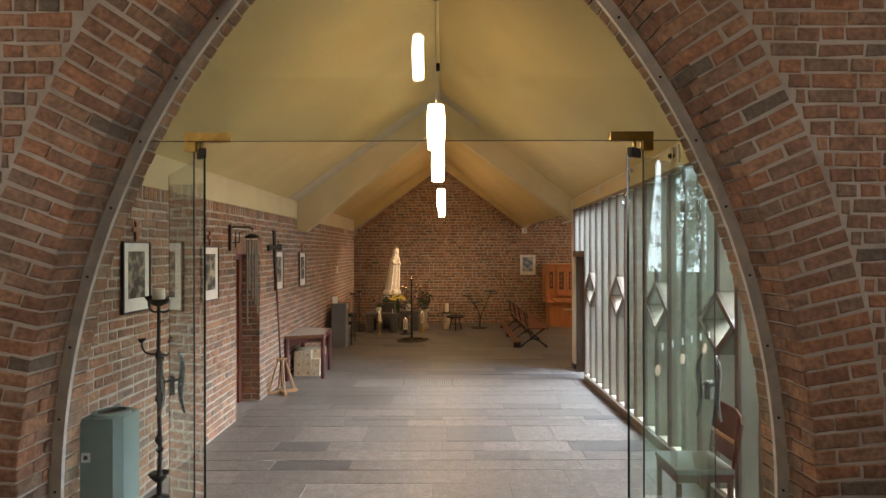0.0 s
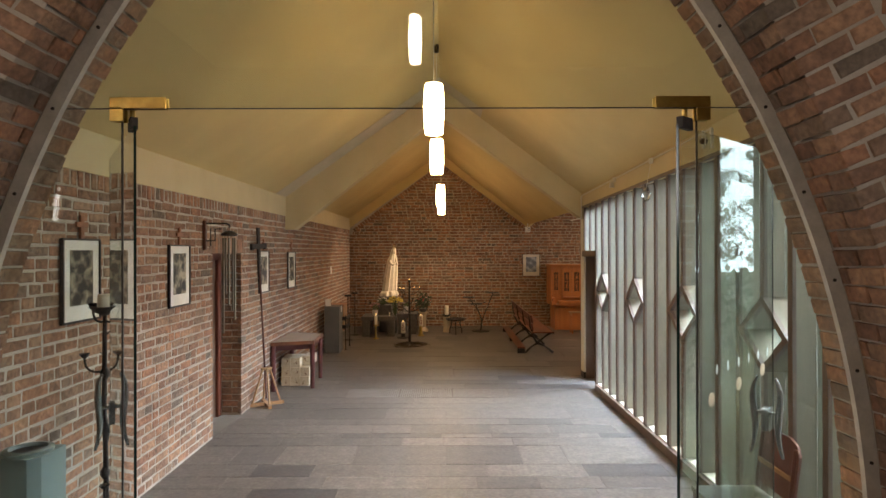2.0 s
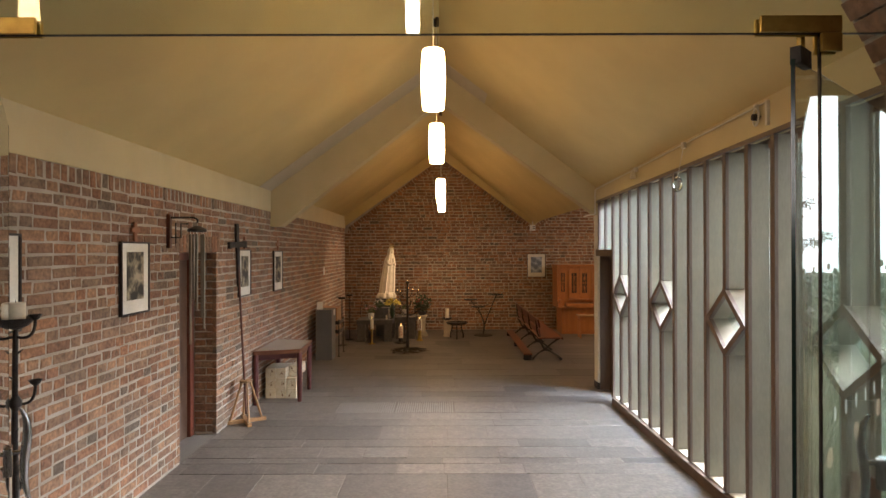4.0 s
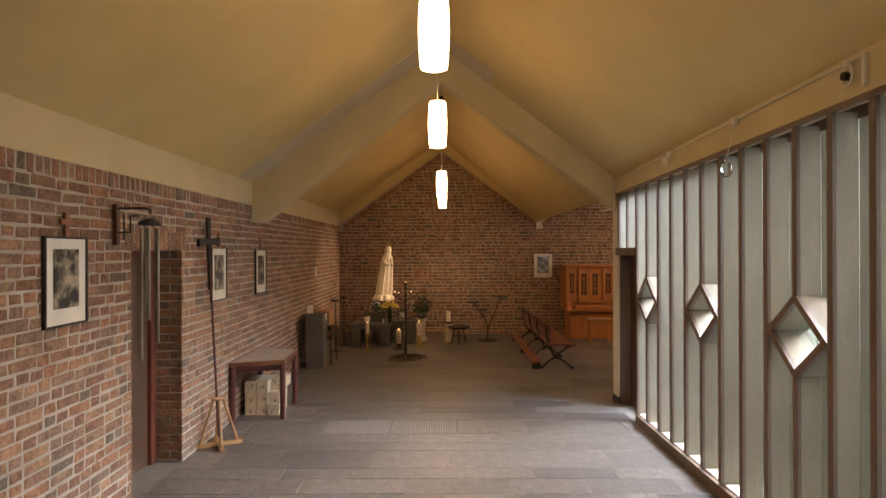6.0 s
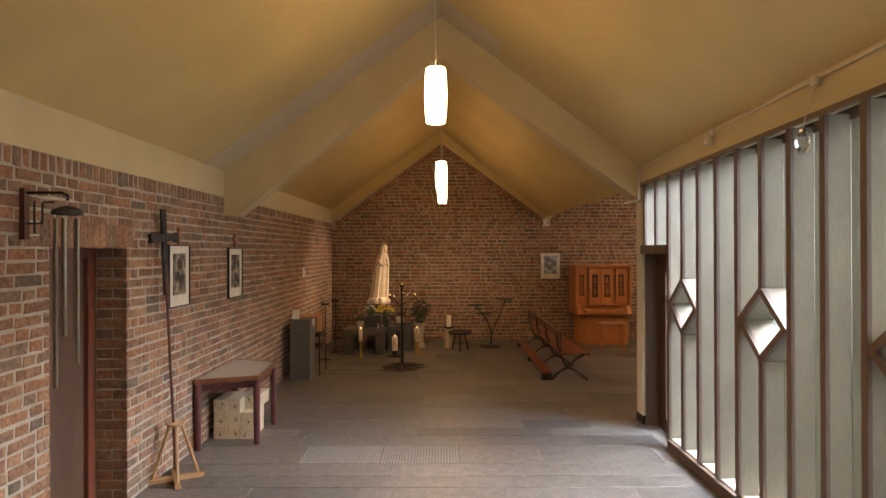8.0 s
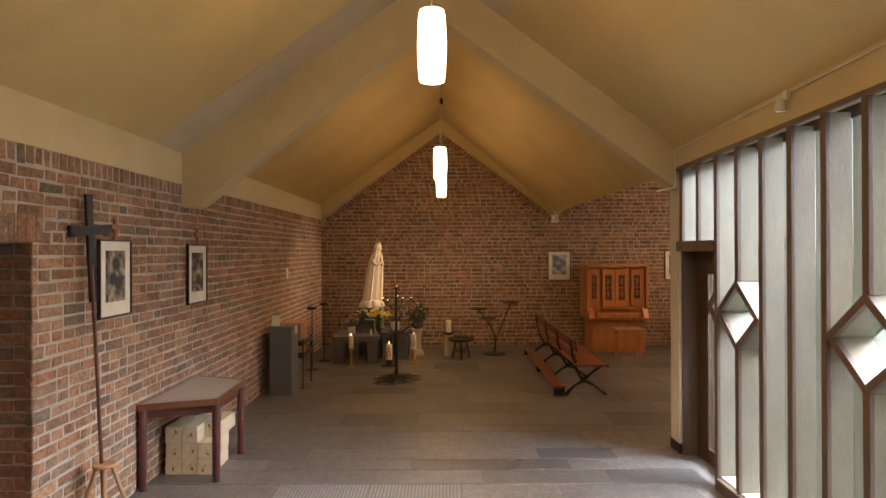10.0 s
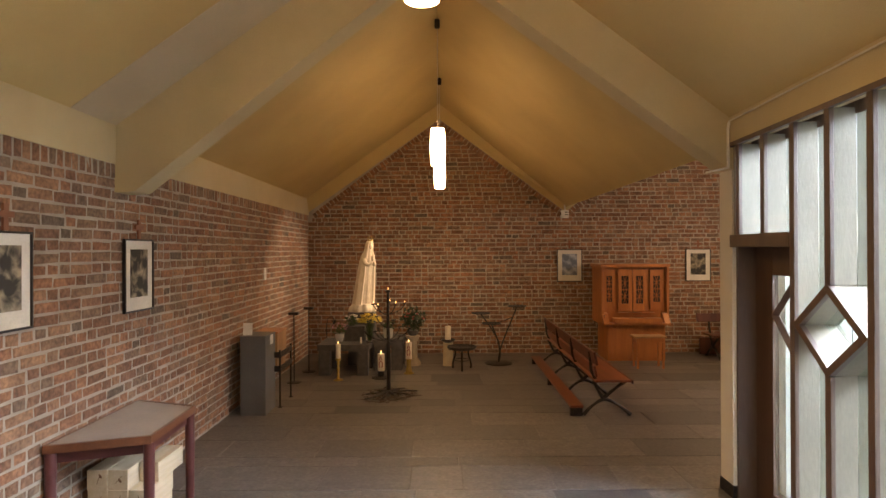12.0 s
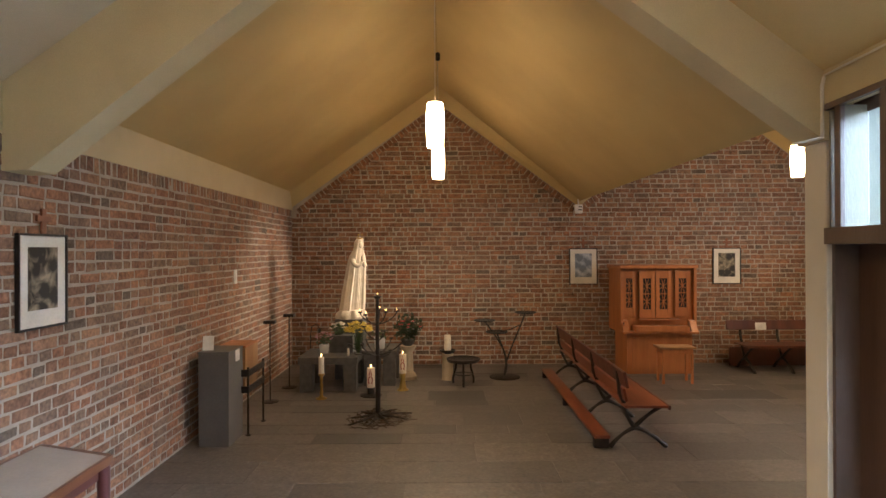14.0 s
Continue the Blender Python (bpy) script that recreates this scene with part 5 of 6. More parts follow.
def statue():
    """A robed figure: a cloud base, a gown, and a mantle drawn over the head and open at the front (-y)."""
    bm = bmesh.new()
    n = 72
    rows = [(0.0, 0.235, 0.20, 0.0), (0.03, 0.25, 0.215, 0.0), (0.075, 0.245, 0.205, 0.0), (0.115, 0.215, 0.18, 0.0), (0.135, 0.195, 0.165, 0.0), (0.14, 0.212, 0.16, 1.0), (0.25, 0.205, 0.155, 1.0), (0.45, 0.190, 0.145, 1.0),
            (0.62, 0.176, 0.138, 1.0), (0.78, 0.163, 0.130, 0.9), (0.90, 0.150, 0.120, 0.75), (0.98, 0.132, 0.108, 0.6), (1.04, 0.105, 0.094, 0.45), (1.08, 0.084, 0.084, 0.35), (1.12, 0.076, 0.082, 0.3), (1.17, 0.076, 0.084, 0.3),
            (1.22, 0.070, 0.078, 0.25), (1.26, 0.052, 0.060, 0.1), (1.285, 0.026, 0.030, 0.0), (1.292, 0.004, 0.004, 0.0)]
    rings = []
    for z, rx, ry, mantle in rows:
        ring = []
        for k in range(n):
            a = 2 * math.pi * k / n
            off = abs((a - 1.5 * math.pi + math.pi) % (2 * math.pi) - math.pi)      # angle away from the front
            if z < 0.138:
                f = 1 + 0.09 * math.sin(7 * a + 9 * z) + 0.05 * math.sin(13 * a + 4 * z)
            else:
                f = 1 + mantle * (0.030 * math.sin(11 * a + 1.1 * z) + 0.018 * math.sin(23 * a + 2))
                opening = 0.62 if z < 1.06 else 0.75
                if off < opening:                                                  # gown or face inside the mantle
                    f *= 1 - 0.20 * min(1.0, (opening - off) / 0.10) * (1.0 if z < 1.24 else 0.4)
                    f *= 1 + 0.025 * math.sin(31 * a) * (z < 0.9)
            lean = 0.10 * z + 0.03 * max(0.0, z - 0.9)
            ring.append(bm.verts.new((rx * f * math.cos(a) + lean * 0.75, ry * f * math.sin(a) - lean * 0.6, z)))
        rings.append(ring)
    for a, b in zip(rings, rings[1:]):
        for k in range(n):
            bm.faces.new((a[k], a[(k + 1) % n], b[(k + 1) % n], b[k]))
    bm.faces.new(rings[0][::-1])
    ball(bm, (0.097, -0.112, 1.165), 0.050, 3, (0.85, 0.95, 1.25))
    ball(bm, (0.088, -0.199, 0.945), 0.026, 2, (0.8, 1.0, 2.6))
    tube(bm, bez((-0.045, -0.11, 0.93), (-0.05, -0.17, 0.83), (0.018, -0.212, 0.80), (0.080, -0.204, 0.90)), [0.045 - 0.002 * k for k in range(11)], 10)
    tube(bm, bez((0.145, -0.11, 0.93), (0.15, -0.16, 0.83), (0.138, -0.212, 0.80), (0.098, -0.204, 0.90)), [0.045 - 0.002 * k for k in range(11)], 10)
    return bm


st = part("statue", statue(), M_STATUE, None, smooth=True)
st.matrix_basis = pose(-1.43, 16.45, 0.931, 0, 0, 38)
tagged(st, "ivory plaster statue of a robed figure on a cloud base", "statue")
t = thing("crown", pose(-1.288, 16.445, 2.192), "small wire crown resting on the statue", "crown")
part("band", lathed([(0.045, 0), (0.05, 0.0), (0.052, 0.02), (0.046, 0.02)], 20), M_BRASS, t)
for k in range(6):
    c, s = math.cos(k * 1.047), math.sin(k * 1.047)
    part("arch", tubed(bez((c * 0.048, s * 0.048, 0.015), (c * 0.07, s * 0.07, 0.05), (c * 0.04, s * 0.04, 0.08), (0, 0, 0.075), 6), 0.003, 5), M_BRASS, t)


def leaves(bm, g, n, cx, cy, cz, r, h, size, up=0.3):
    for _ in range(n):
        v = Vector((g.gauss(0, 1), g.gauss(0, 1), g.gauss(0, 1))).normalized() * g.uniform(0.35, 1.0)
        c = Vector((cx + v.x * r, cy + v.y * r, cz + v.z * h))
        e = Euler((g.uniform(-1.2, 1.2), g.uniform(-1.2, 1.2), g.uniform(0, 6.28))).to_matrix()
        s = size * g.uniform(0.6, 1.3)
        q = [bm.verts.new(c + e @ Vector(p)) for p in ((-s, 0, 0), (-s * 0.2, -s * 0.4, s * 0.12), (s, 0, -s * 0.1), (-s * 0.2, s * 0.4, s * 0.12))]
        bm.faces.new(q)


def blooms(bm, g, n, cx, cy, cz, r, h, size):
    for _ in range(n):
        v = Vector((g.gauss(0, 1), g.gauss(0, 1), abs(g.gauss(0, 1)) * 0.8)).normalized()
        c = Vector((cx + v.x * r, cy + v.y * r, cz + v.z * h))
        for k in range(6):
            a = k * 1.047 + g.uniform(-0.2, 0.2)
            s = size * g.uniform(0.8, 1.2)
            d = Vector((math.cos(a) * s, math.sin(a) * s * 0.8, s * g.uniform(-0.2, 0.6)))
            w = Vector((-d.y, d.x, 0)) * 0.45
            bm.faces.new([bm.verts.new(p) for p in (c, c + d * 0.6 + w, c + d, c + d * 0.6 - w)])
        ball(bm, c + Vector((0, 0, size * 0.15)), size * 0.35, 1)


def flower_pot(x, y, z, r, h, petals, label, seed, n_leaf=70, spread=0.11, tall=0.10, bloom=0.022, count=26, pot=None, pot_r=None):
    g = random.Random(seed)
    t = thing("potted_flowers", pose(x, y, z), label, "flowers", "flowers by the statue")
    pr = pot_r or r
    part("pot", lathed([(pr * 0.72, 0), (pr * 0.78, 0.005), (pr * 0.98, h * 0.9), (pr, h), (pr * 0.9, h), (pr * 0.85, h - 0.02)], 20), pot or M_POT, t, smooth=True)
    bm = bmesh.new()
    leaves(bm, g, n_leaf, 0, 0, h + tall * 0.6, spread, tall, 0.035)
    part("leaves", bm, M_GREEN, t)
    if count <= 10:
        for _ in range(count):
            bm = bmesh.new()
            blooms(bm, g, 1, 0, 0, h + tall * 0.8, spread * 0.95, tall, bloom)
            part("flower", bm, petals, t)
    else:
        bm = bmesh.new()
        blooms(bm, g, count, 0, 0, h + tall * 0.8, spread * 0.95, tall, bloom)
        tagged(part("flowers", bm, petals, t), kind="stuff")
    return t


flower_pot(-1.72, 15.72, 0.501, 0.075, 0.13, M_PETAL_P, "pink flowers in a small white pot", 3, spread=0.13, count=40)
flower_pot(-1.53, 15.83, 0.752, 0.06, 0.02, M_PETAL_W, "white flowers with dark leaves on the stone block", 4, spread=0.12, tall=0.09, count=10, bloom=0.055, pot=M_DARKLEAF)
flower_pot(-0.93, 15.98, 0.521, 0.09, 0.17, M_PETAL_W, "white pot with low greenery on the stone table", 6, count=3, spread=0.14, tall=0.08)
# yellow bunch with upright leaves
g = random.Random(8)
t = thing("daffodils", pose(-1.20, 15.6, 0.501), "bunch of yellow daffodils in a glass vase", "flowers", "flowers by the statue")
part("vase", lathed([(0.05, 0), (0.06, 0.004), (0.065, 0.12), (0.075, 0.16), (0.068, 0.16)], 18), M_CLEAR, t, smooth=True)
bm = bmesh.new()
for _ in range(90):
    a, l, o = g.uniform(0, 6.28), g.uniform(0.24, 0.42), g.uniform(0.03, 0.17)
    d = Vector((math.cos(a), math.sin(a), 0))
    w = Vector((-d.y, d.x, 0)) * 0.006
    p = [d * (0.01 + o * k * k) + Vector((0, 0, 0.02 + l * k)) for k in (0, 0.5, 1)]
    v = [bm.verts.new(q + sgn * w * (1 - 0.4 * i)) for i, q in enumerate(p) for sgn in (-1, 1)]
    bm.faces.new((v[0], v[1], v[3], v[2]))
    bm.faces.new((v[2], v[3], v[5], v[4]))
part("leaves", bm, M_GREEN, t)
bm = bmesh.new()
blooms(bm, g, 70, 0, 0, 0.34, 0.18, 0.13, 0.046)
tagged(part("flowers", bm, M_PETAL_Y, t), kind="stuff")
# large arrangement on a pale column
t = thing("stone_column", pose(-0.52, 16.27, 0), "short pale stone column with a moulded base", "column")
part("shaft", lathed([(0.14, 0), (0.14, 0.05), (0.12, 0.07), (0.115, 0.09), (0.085, 0.12), (0.078, 0.42), (0.10, 0.46), (0.125, 0.49), (0.125, 0.52)], 24), M_SANDSTONE, t, smooth=True)
t = thing("flower_arrangement", pose(-0.52, 16.27, 0.521), "large bunch of dark greenery with red roses", "flowers", "flowers by the statue")
part("bowl", lathed([(0.06, 0), (0.10, 0.04), (0.11, 0.09), (0.10, 0.09)], 18), M_STONE_DARK, t, smooth=True)
bm = bmesh.new()
leaves(bm, g, 420, 0, 0, 0.28, 0.24, 0.24, 0.04)
part("leaves", bm, M_DARKLEAF, t)
for _ in range(9):
    bm = bmesh.new()
    blooms(bm, g, 1, 0.03, -0.08, 0.28, 0.17, 0.16, 0.035)
    part("rose", bm, M_PETAL_R, t)
bm = bmesh.new()
blooms(bm, g, 14, 0, -0.05, 0.26, 0.21, 0.2, 0.018)
part("blossoms", bm, M_PETAL_W, t)


def candle(x, y, z, r, h, lit, label, mark=False):
    t = thing("candle", pose(x, y, z), label, "candle", "candles")
    part("wax", lathed([(r, 0), (r, h - 0.004), (r * 0.9, h), (r * 0.3, h - 0.006)], 20), M_WAX, t, smooth=True)
    part("wick", rodded((0, 0, h - 0.006), (0, 0, h + 0.012), 0.0015, n=5), M_BLACKFRAME, t)
    if lit:
        part("flame", lathed([(0.001, 0.006), (0.007, 0.014), (0.008, 0.022), (0.004, 0.036), (0.0005, 0.048)], 10, (0, 0, h)), M_FLAME, t, smooth=True)
    if mark:
        bm = bmesh.new()
        pts = [(r * 1.01 * math.sin(a), -r * 1.01 * math.cos(a), h * 0.40 + 0.055 * v) for a, v in ((-0.55, -0.9), (-0.3, -0.9), (-0.5, -0.1), (-0.4, 0.6), (0, 0.95), (0.4, 0.6), (0.5, -0.1), (0.3, -0.9), (0.55, -0.9))]
        tube(bm, pts, 0.008, 6)
        part("omega_mark", bm, M_REDMARK, t, "dark red wax letter")
        bm = bmesh.new()
        tube(bm, [(r * 1.01 * math.sin(a), -r * 1.01 * math.cos(a), h * 0.76 + 0.04 * v) for a, v in ((-0.35, -0.8), (0, 1.0), (0.35, -0.8))], 0.008, 6)
        part("alpha_mark", bm, M_REDMARK, t, "dark red wax letter")
    return t


def turned_holder(x, y, h, mat, label):
    t = thing("candle_holder", pose(x, y, 0), label, "candle holder", "candle holders")
    part("stem", lathed([(0.075, 0), (0.075, 0.01), (0.03, 0.03), (0.018, 0.06), (0.026, 0.09), (0.016, 0.13), (0.024, 0.19), (0.014, 0.22), (0.024, h * 0.78), (0.014, h * 0.84), (0.045, h * 0.95), (0.048, h)], 18), mat, t, smooth=True)
    return t


turned_holder(-1.62, 15.03, 0.345, M_BRASS, "turned brass candle holder on the floor")
candle(-1.62, 15.03, 0.3455, 0.038, 0.22, True, "lit ivory pillar candle on a brass holder")
t = thing("candle_holder", pose(-0.97, 15.2, 0), "low dark iron candle holder on the floor", "candle holder", "candle holders")
part("dish", lathed([(0.15, 0), (0.15, 0.012), (0.05, 0.03), (0.05, 0.10), (0.065, 0.115)], 20), M_DARKSTEEL, t, smooth=True)
candle(-0.97, 15.2, 0.1155, 0.055, 0.27, True, "thick white altar candle with dark red letters", True)
t = thing("candle_holder", pose(-0.55, 15.52, 0), "brass trumpet-shaped candle holder on the floor", "candle holder", "candle holders")
part("stem", lathed([(0.085, 0), (0.085, 0.01), (0.055, 0.03), (0.032, 0.16), (0.045, 0.235), (0.06, 0.245)], 20), M_BRASS, t, smooth=True)
candle(-0.55, 15.52, 0.2455, 0.052, 0.27, True, "thick white altar candle with dark red letters", True)
candle(-1.33, 15.5, 0.501, 0.016, 0.10, False, "small ivory candle on the stone table")
# candle on a stone stump
t = thing("stone_stump", pose(0.10, 16.2, 0), "short pale stone stump with an iron candle dish", "stand")
part("stump", lathed([(0.095, 0), (0.095, 0.01), (0.088, 0.03), (0.085, 0.38), (0.09, 0.40)], 22), M_SANDSTONE, t, smooth=True)
part("dish", lathed([(0.05, 0.4005), (0.07, 0.41), (0.12, 0.44), (0.125, 0.46), (0.11, 0.455), (0.05, 0.43)], 22), M_DARKSTEEL, t, smooth=True)
candle(0.10, 16.2, 0.456, 0.052, 0.235, False, "white pillar candle in an iron dish")

# iron candle tree with tea lights
t = thing("candle_tree", pose(-0.75, 14.08, 0), "tall dark iron candle tree with branching arms and small lights", "candle stand")
part("pole", tubed([(0, 0, 0.02), (0.004, 0, 0.5), (-0.004, 0, 1.0), (0, 0, 1.43)], [0.03, 0.027, 0.022, 0.018], 10), M_DARKSTEEL, t)
part("cup", lathed([(0.01, 1.42), (0.03, 1.43), (0.055, 1.46), (0.05, 1.462), (0.02, 1.445)], 14), M_DARKSTEEL, t)
g = random.Random(21)
tips = []
for z, rad, n, ph in ((1.17, 0.23, 5, 0.3), (0.98, 0.16, 3, 1.1), (0.80, 0.36, 6, 0.1)):
    for k in range(n):
        a = ph + 6.283 * k / n + g.uniform(-0.2, 0.2)
        r = rad * g.uniform(0.8, 1.1)
        dz = g.uniform(-0.01, 0.07)
        e = (r * math.cos(a), r * math.sin(a), z + 0.05 + dz)
        arm = part("arm", tubed(bez((0, 0, z - 0.04), (0.3 * e[0], 0.3 * e[1], z - 0.05), (0.8 * e[0], 0.8 * e[1], z - 0.03 + dz), e, 8), 0.007, 6), M_DARKSTEEL, t)
        part("holder", lathed([(0.006, 0), (0.026, 0.008), (0.028, 0.018), (0.02, 0.014)], 12, e), M_DARKSTEEL, arm)
        if k % 2 == 0 and z < 0.8 or z > 1.1:
            tips.append(e)
for k in range(9):
    a = 0.3 + 0.7 * k + g.uniform(-0.15, 0.15)
    r = g.uniform(0.28, 0.45)
    part("root", tubed(bez((0, 0, 0.06), (0.1 * math.cos(a), 0.1 * math.sin(a), 0.03), (0.6 * r * math.cos(a + 0.2), 0.6 * r * math.sin(a + 0.2), 0.035), (r * math.cos(a), r * math.sin(a), 0.012), 8), [0.022 - 0.0016 * i for i in range(9)], 6), M_DARKSTEEL, t)
for e in tips + [(0, 0, 1.45)]:
    tl = thing("tea_light", pose(-0.75 + e[0], 14.08 + e[1], e[2] + 0.016), "small lit tea light on the candle tree", "candle", "tea lights")
    part("cup", lathed([(0.018, 0), (0.019, 0.014), (0.016, 0.014)], 10), M_CHROME, tl)
    part("flame", lathed([(0.001, 0.012), (0.004, 0.016), (0.005, 0.021), (0.002, 0.030), (0.0005, 0.035)], 8), M_FLAME, tl, smooth=True)
t = thing("twig_wreath", pose(-0.75, 14.03, 0), "loose dry twigs and leaves round the foot of the candle tree", "twigs")
bm = bmesh.new()
for _ in range(60):
    a, r = g.uniform(0, 6.28), g.uniform(0.1, 0.42)
    c = Vector((r * math.cos(a), r * math.sin(a), g.uniform(0.006, 0.03)))
    d = Vector((math.cos(a + g.uniform(0.5, 2.5)), math.sin(a + g.uniform(0.5, 2.5)), 0)) * g.uniform(0.04, 0.14)
    tube(bm, [c - d, c + Vector((0, 0, 0.012)), c + d], 0.004, 5)
leaves(bm, g, 130, 0, 0, 0.03, 0.38, 0.02, 0.03)
tagged(part("twig", bm, M_TWINE, t), kind="stuff")

# small round iron table
t = thing("iron_stool_table", pose(0.33, 15.8, 0), "small round dark iron table on three curved legs", "table")
part("top", lathed([(0.19, 0.345), (0.23, 0.355), (0.25, 0.385), (0.24, 0.40), (0.21, 0.38), (0.02, 0.376)], 28), M_DARKSTEEL, t, smooth=True)
for k in range(3):
    a = 0.5 + 2.094 * k
    c, s = math.cos(a), math.sin(a)
    part("leg", tubed(bez((0.17 * c, 0.17 * s, 0.355), (0.05 * c, 0.05 * s, 0.28), (0.22 * c, 0.22 * s, 0.14), (0.17 * c, 0.17 * s, 0.012), 12), 0.016, 8), M_DARKSTEEL, t)
part("rim_bead", tubed([(0.243 * math.cos(k * 0.3142), 0.243 * math.sin(k * 0.3142), 0.392) for k in range(21)], 0.010, 6), M_DARKSTEEL, t, smooth=True)
part("ring", tubed([(0.13 * math.cos(k * 0.3927), 0.13 * math.sin(k * 0.3927), 0.17) for k in range(17)], 0.007, 6), M_DARKSTEEL, t)
# three-armed plant stand
t = thing("plate_stand", pose(1.0, 16.35, 0), "dark iron stand with three round plates on twisted stems", "stand")
part("base", lathed([(0.24, 0), (0.24, 0.012), (0.20, 0.02), (0.02, 0.03)], 28), M_DARKSTEEL, t, smooth=True)
for (x, y, z), bend in (((0.33, 0, 1.02), 0.02), ((-0.31, 0.05, 0.89), 0.25), ((-0.13, -0.06, 0.72), 0.12)):
    part("stem", tubed(bez((0.0, 0, 0.02), (bend * 0.4, 0.02, 0.3), (x * 0.45 + bend * 0.5, y, z * 0.55), (x, y, z - 0.01), 14), 0.012, 8), M_DARKSTEEL, t)
    part("plate", lathed([(0.02, -0.012), (0.16, -0.008), (0.175, 0.008), (0.17, 0.012), (0.155, 0.002), (0.02, 0.0)], 28, (x, y, z)), M_DARKSTEEL, t, smooth=True)
part("brace", tubed([(-0.13, -0.06, 0.70), (0.1, 0, 0.76), (0.24, 0, 0.82)], 0.008, 6), M_DARKSTEEL, t)

# ---- pews ----
def pew(m, length, label, kneeler=True):
    """Local: seat towards +x, length along y from 0."""
    t = thing("pew", m, label, "pew", "pews")
    part("seat", boxed(0.02, 0.45, 0.0, length, 0.425, 0.45, 0.006), M_WOOD_RED if kneeler else M_WOOD_DARK, t)
    part("seat_edge", boxed(0.4505, 0.475, -0.005, length + 0.005, 0.41, 0.452, 0.006), M_WOOD_DARK, t)
    tilt = pose(0.0, 0, 0.71, 0, -12, 0)
    part("backrest", boxed(-0.014, 0.014, -0.12, length + 0.005, -0.06, 0.10, 0.006, tilt), M_WOOD_DARK, t)
    if kneeler:
        part("lower_rail", boxed(-0.012, 0.012, 0.0, length, -0.07, 0.06, 0.005, pose(0.022, 0, 0.56, 0, -12, 0)), M_WOOD_RED, t)
    for k in range(4):
        y = 0.12 + (length - 0.24) * k / 3
        bm = bmesh.new()
        for p in (bez((0.42, y, 0.424), (0.34, y, 0.37), (0.24, y, 0.30), (0.15, y, 0.21)), bez((0.03, y, 0.43), (0.06, y, 0.34), (0.10, y, 0.26), (0.15, y, 0.20)),
                  bez((0.15, y, 0.20), (0.24, y, 0.19), (0.36, y, 0.11), (0.47, y, 0.008)), bez((0.15, y, 0.20), (0.08, y, 0.18), (-0.02, y, 0.11), (-0.10, y, 0.008))):
            tube(bm, p, [0.017 + 0.010 * abs(2 * i / 10 - 1) for i in range(11)], 6)
        tube(bm, [(0.05, y, 0.43), (0.0, y, 0.55), (-0.02, y, 0.78)], 0.021, 6)
        part("iron_leg", bm, M_DARKSTEEL, t)
    if kneeler:
        part("kneeler", boxed(-0.27, -0.11, 0.06, length - 0.06, 0.105, 0.135, 0.006), M_WOOD_RED, t)
        for k in range(3):
            y = 0.12 + (length - 0.24) * k / 2
            part("kneeler_block", boxed(-0.265, -0.115, y - 0.03, y + 0.03, 0, 0.1045, 0.006), M_DARKSTEEL, t)
    return t


pew(pose(1.82, 12.9, 0, 0, 0, -0.5), 3.5, "red-brown wooden pew with iron legs and a kneeler")
pew(pose(4.92, 16.98, 0, 0, 0, -90), 2.1, "dark wooden pew along the brick end wall", False)
t = thing("kneeler_bench", pose(5.5, 15.55, 0), "low dark wooden kneeling bench in the aisle", "kneeler")
part("board", boxed(0.0, 1.6, -0.1, 0.1, 0.13, 0.16, 0.005), M_WOOD_RED, t)
for x in (0.12, 1.3):
    part("block", boxed(x, x + 0.06, -0.07, 0.07, 0, 0.1295, 0.005), M_DARKSTEEL, t)
t = thing("pew_base_board", pose(4.92, 17.1, 0), "dark wooden heating board behind the pew at the end wall", "board")
part("board", boxed(0.0, 2.1, 0.0, 0.04, 0.02, 0.34, 0.004), M_WOOD_DARK, t)
for x in (0.1, 1.9):
    part("foot", boxed(x, x + 0.05, -0.02, 0.06, 0, 0.0195), M_DARKSTEEL, t)
t = thing("notice_sheet", pose(5.32, 16.89, 0.72, -6, 0, 0), "small white sheet hung on a pew's back", "notice")
part("sheet", boxed(-0.09, 0.09, -0.03, -0.027, -0.06, 0.06), M_PAPER, t)

# ---- chest organ with its stool ----
# near-black colour paints the shade inside the organ case
M_ORGAN_SHADE = material("organ_inner_shade", (0.03, 0.028, 0.03), 0.8)
t = thing("organ", pose(3.50, 16.5, 0), "orange-brown wooden chest organ with carved pipe screens", "organ")
part("base", boxed(-0.50, 0.55, 0.05, 0.72, 0.0, 0.66, 0.006), M_WOOD_ORGAN, t)
part("base_panel", boxed(-0.42, 0.47, 0.035, 0.0495, 0.06, 0.60, 0.004), M_WOOD_ORGAN, t)
part("case_back", boxed(-0.60, 0.60, 0.10, 0.74, 0.661, 1.70, 0.004), M_WOOD_ORGAN, t)
part("cornice", boxed(-0.625, 0.625, 0.0, 0.76, 1.701, 1.755, 0.006), M_WOOD_ORGAN, t)
for x in (-0.612, 0.572):
    part("side_post", boxed(x, x + 0.04, 0.02, 0.0995, 0.78, 1.70, 0.004), M_WOOD_ORGAN, t)
part("key_slip", boxed(-0.61, 0.60, -0.10, 0.099, 0.665, 0.70, 0.005), M_WOOD_ORGAN, t)
part("key_cover", boxed(-0.42, 0.44, -0.12, 0.05, 0.7005, 0.79, 0.01), M_WOOD_ORGAN, t)
for x in (-0.60, 0.49):
    part("key_cheek", prismed([(-0.09, 0.701), (0.098, 0.701), (0.098, 0.88), (0.02, 0.86)], "x", x, x + 0.10), M_WOOD_ORGAN, t)
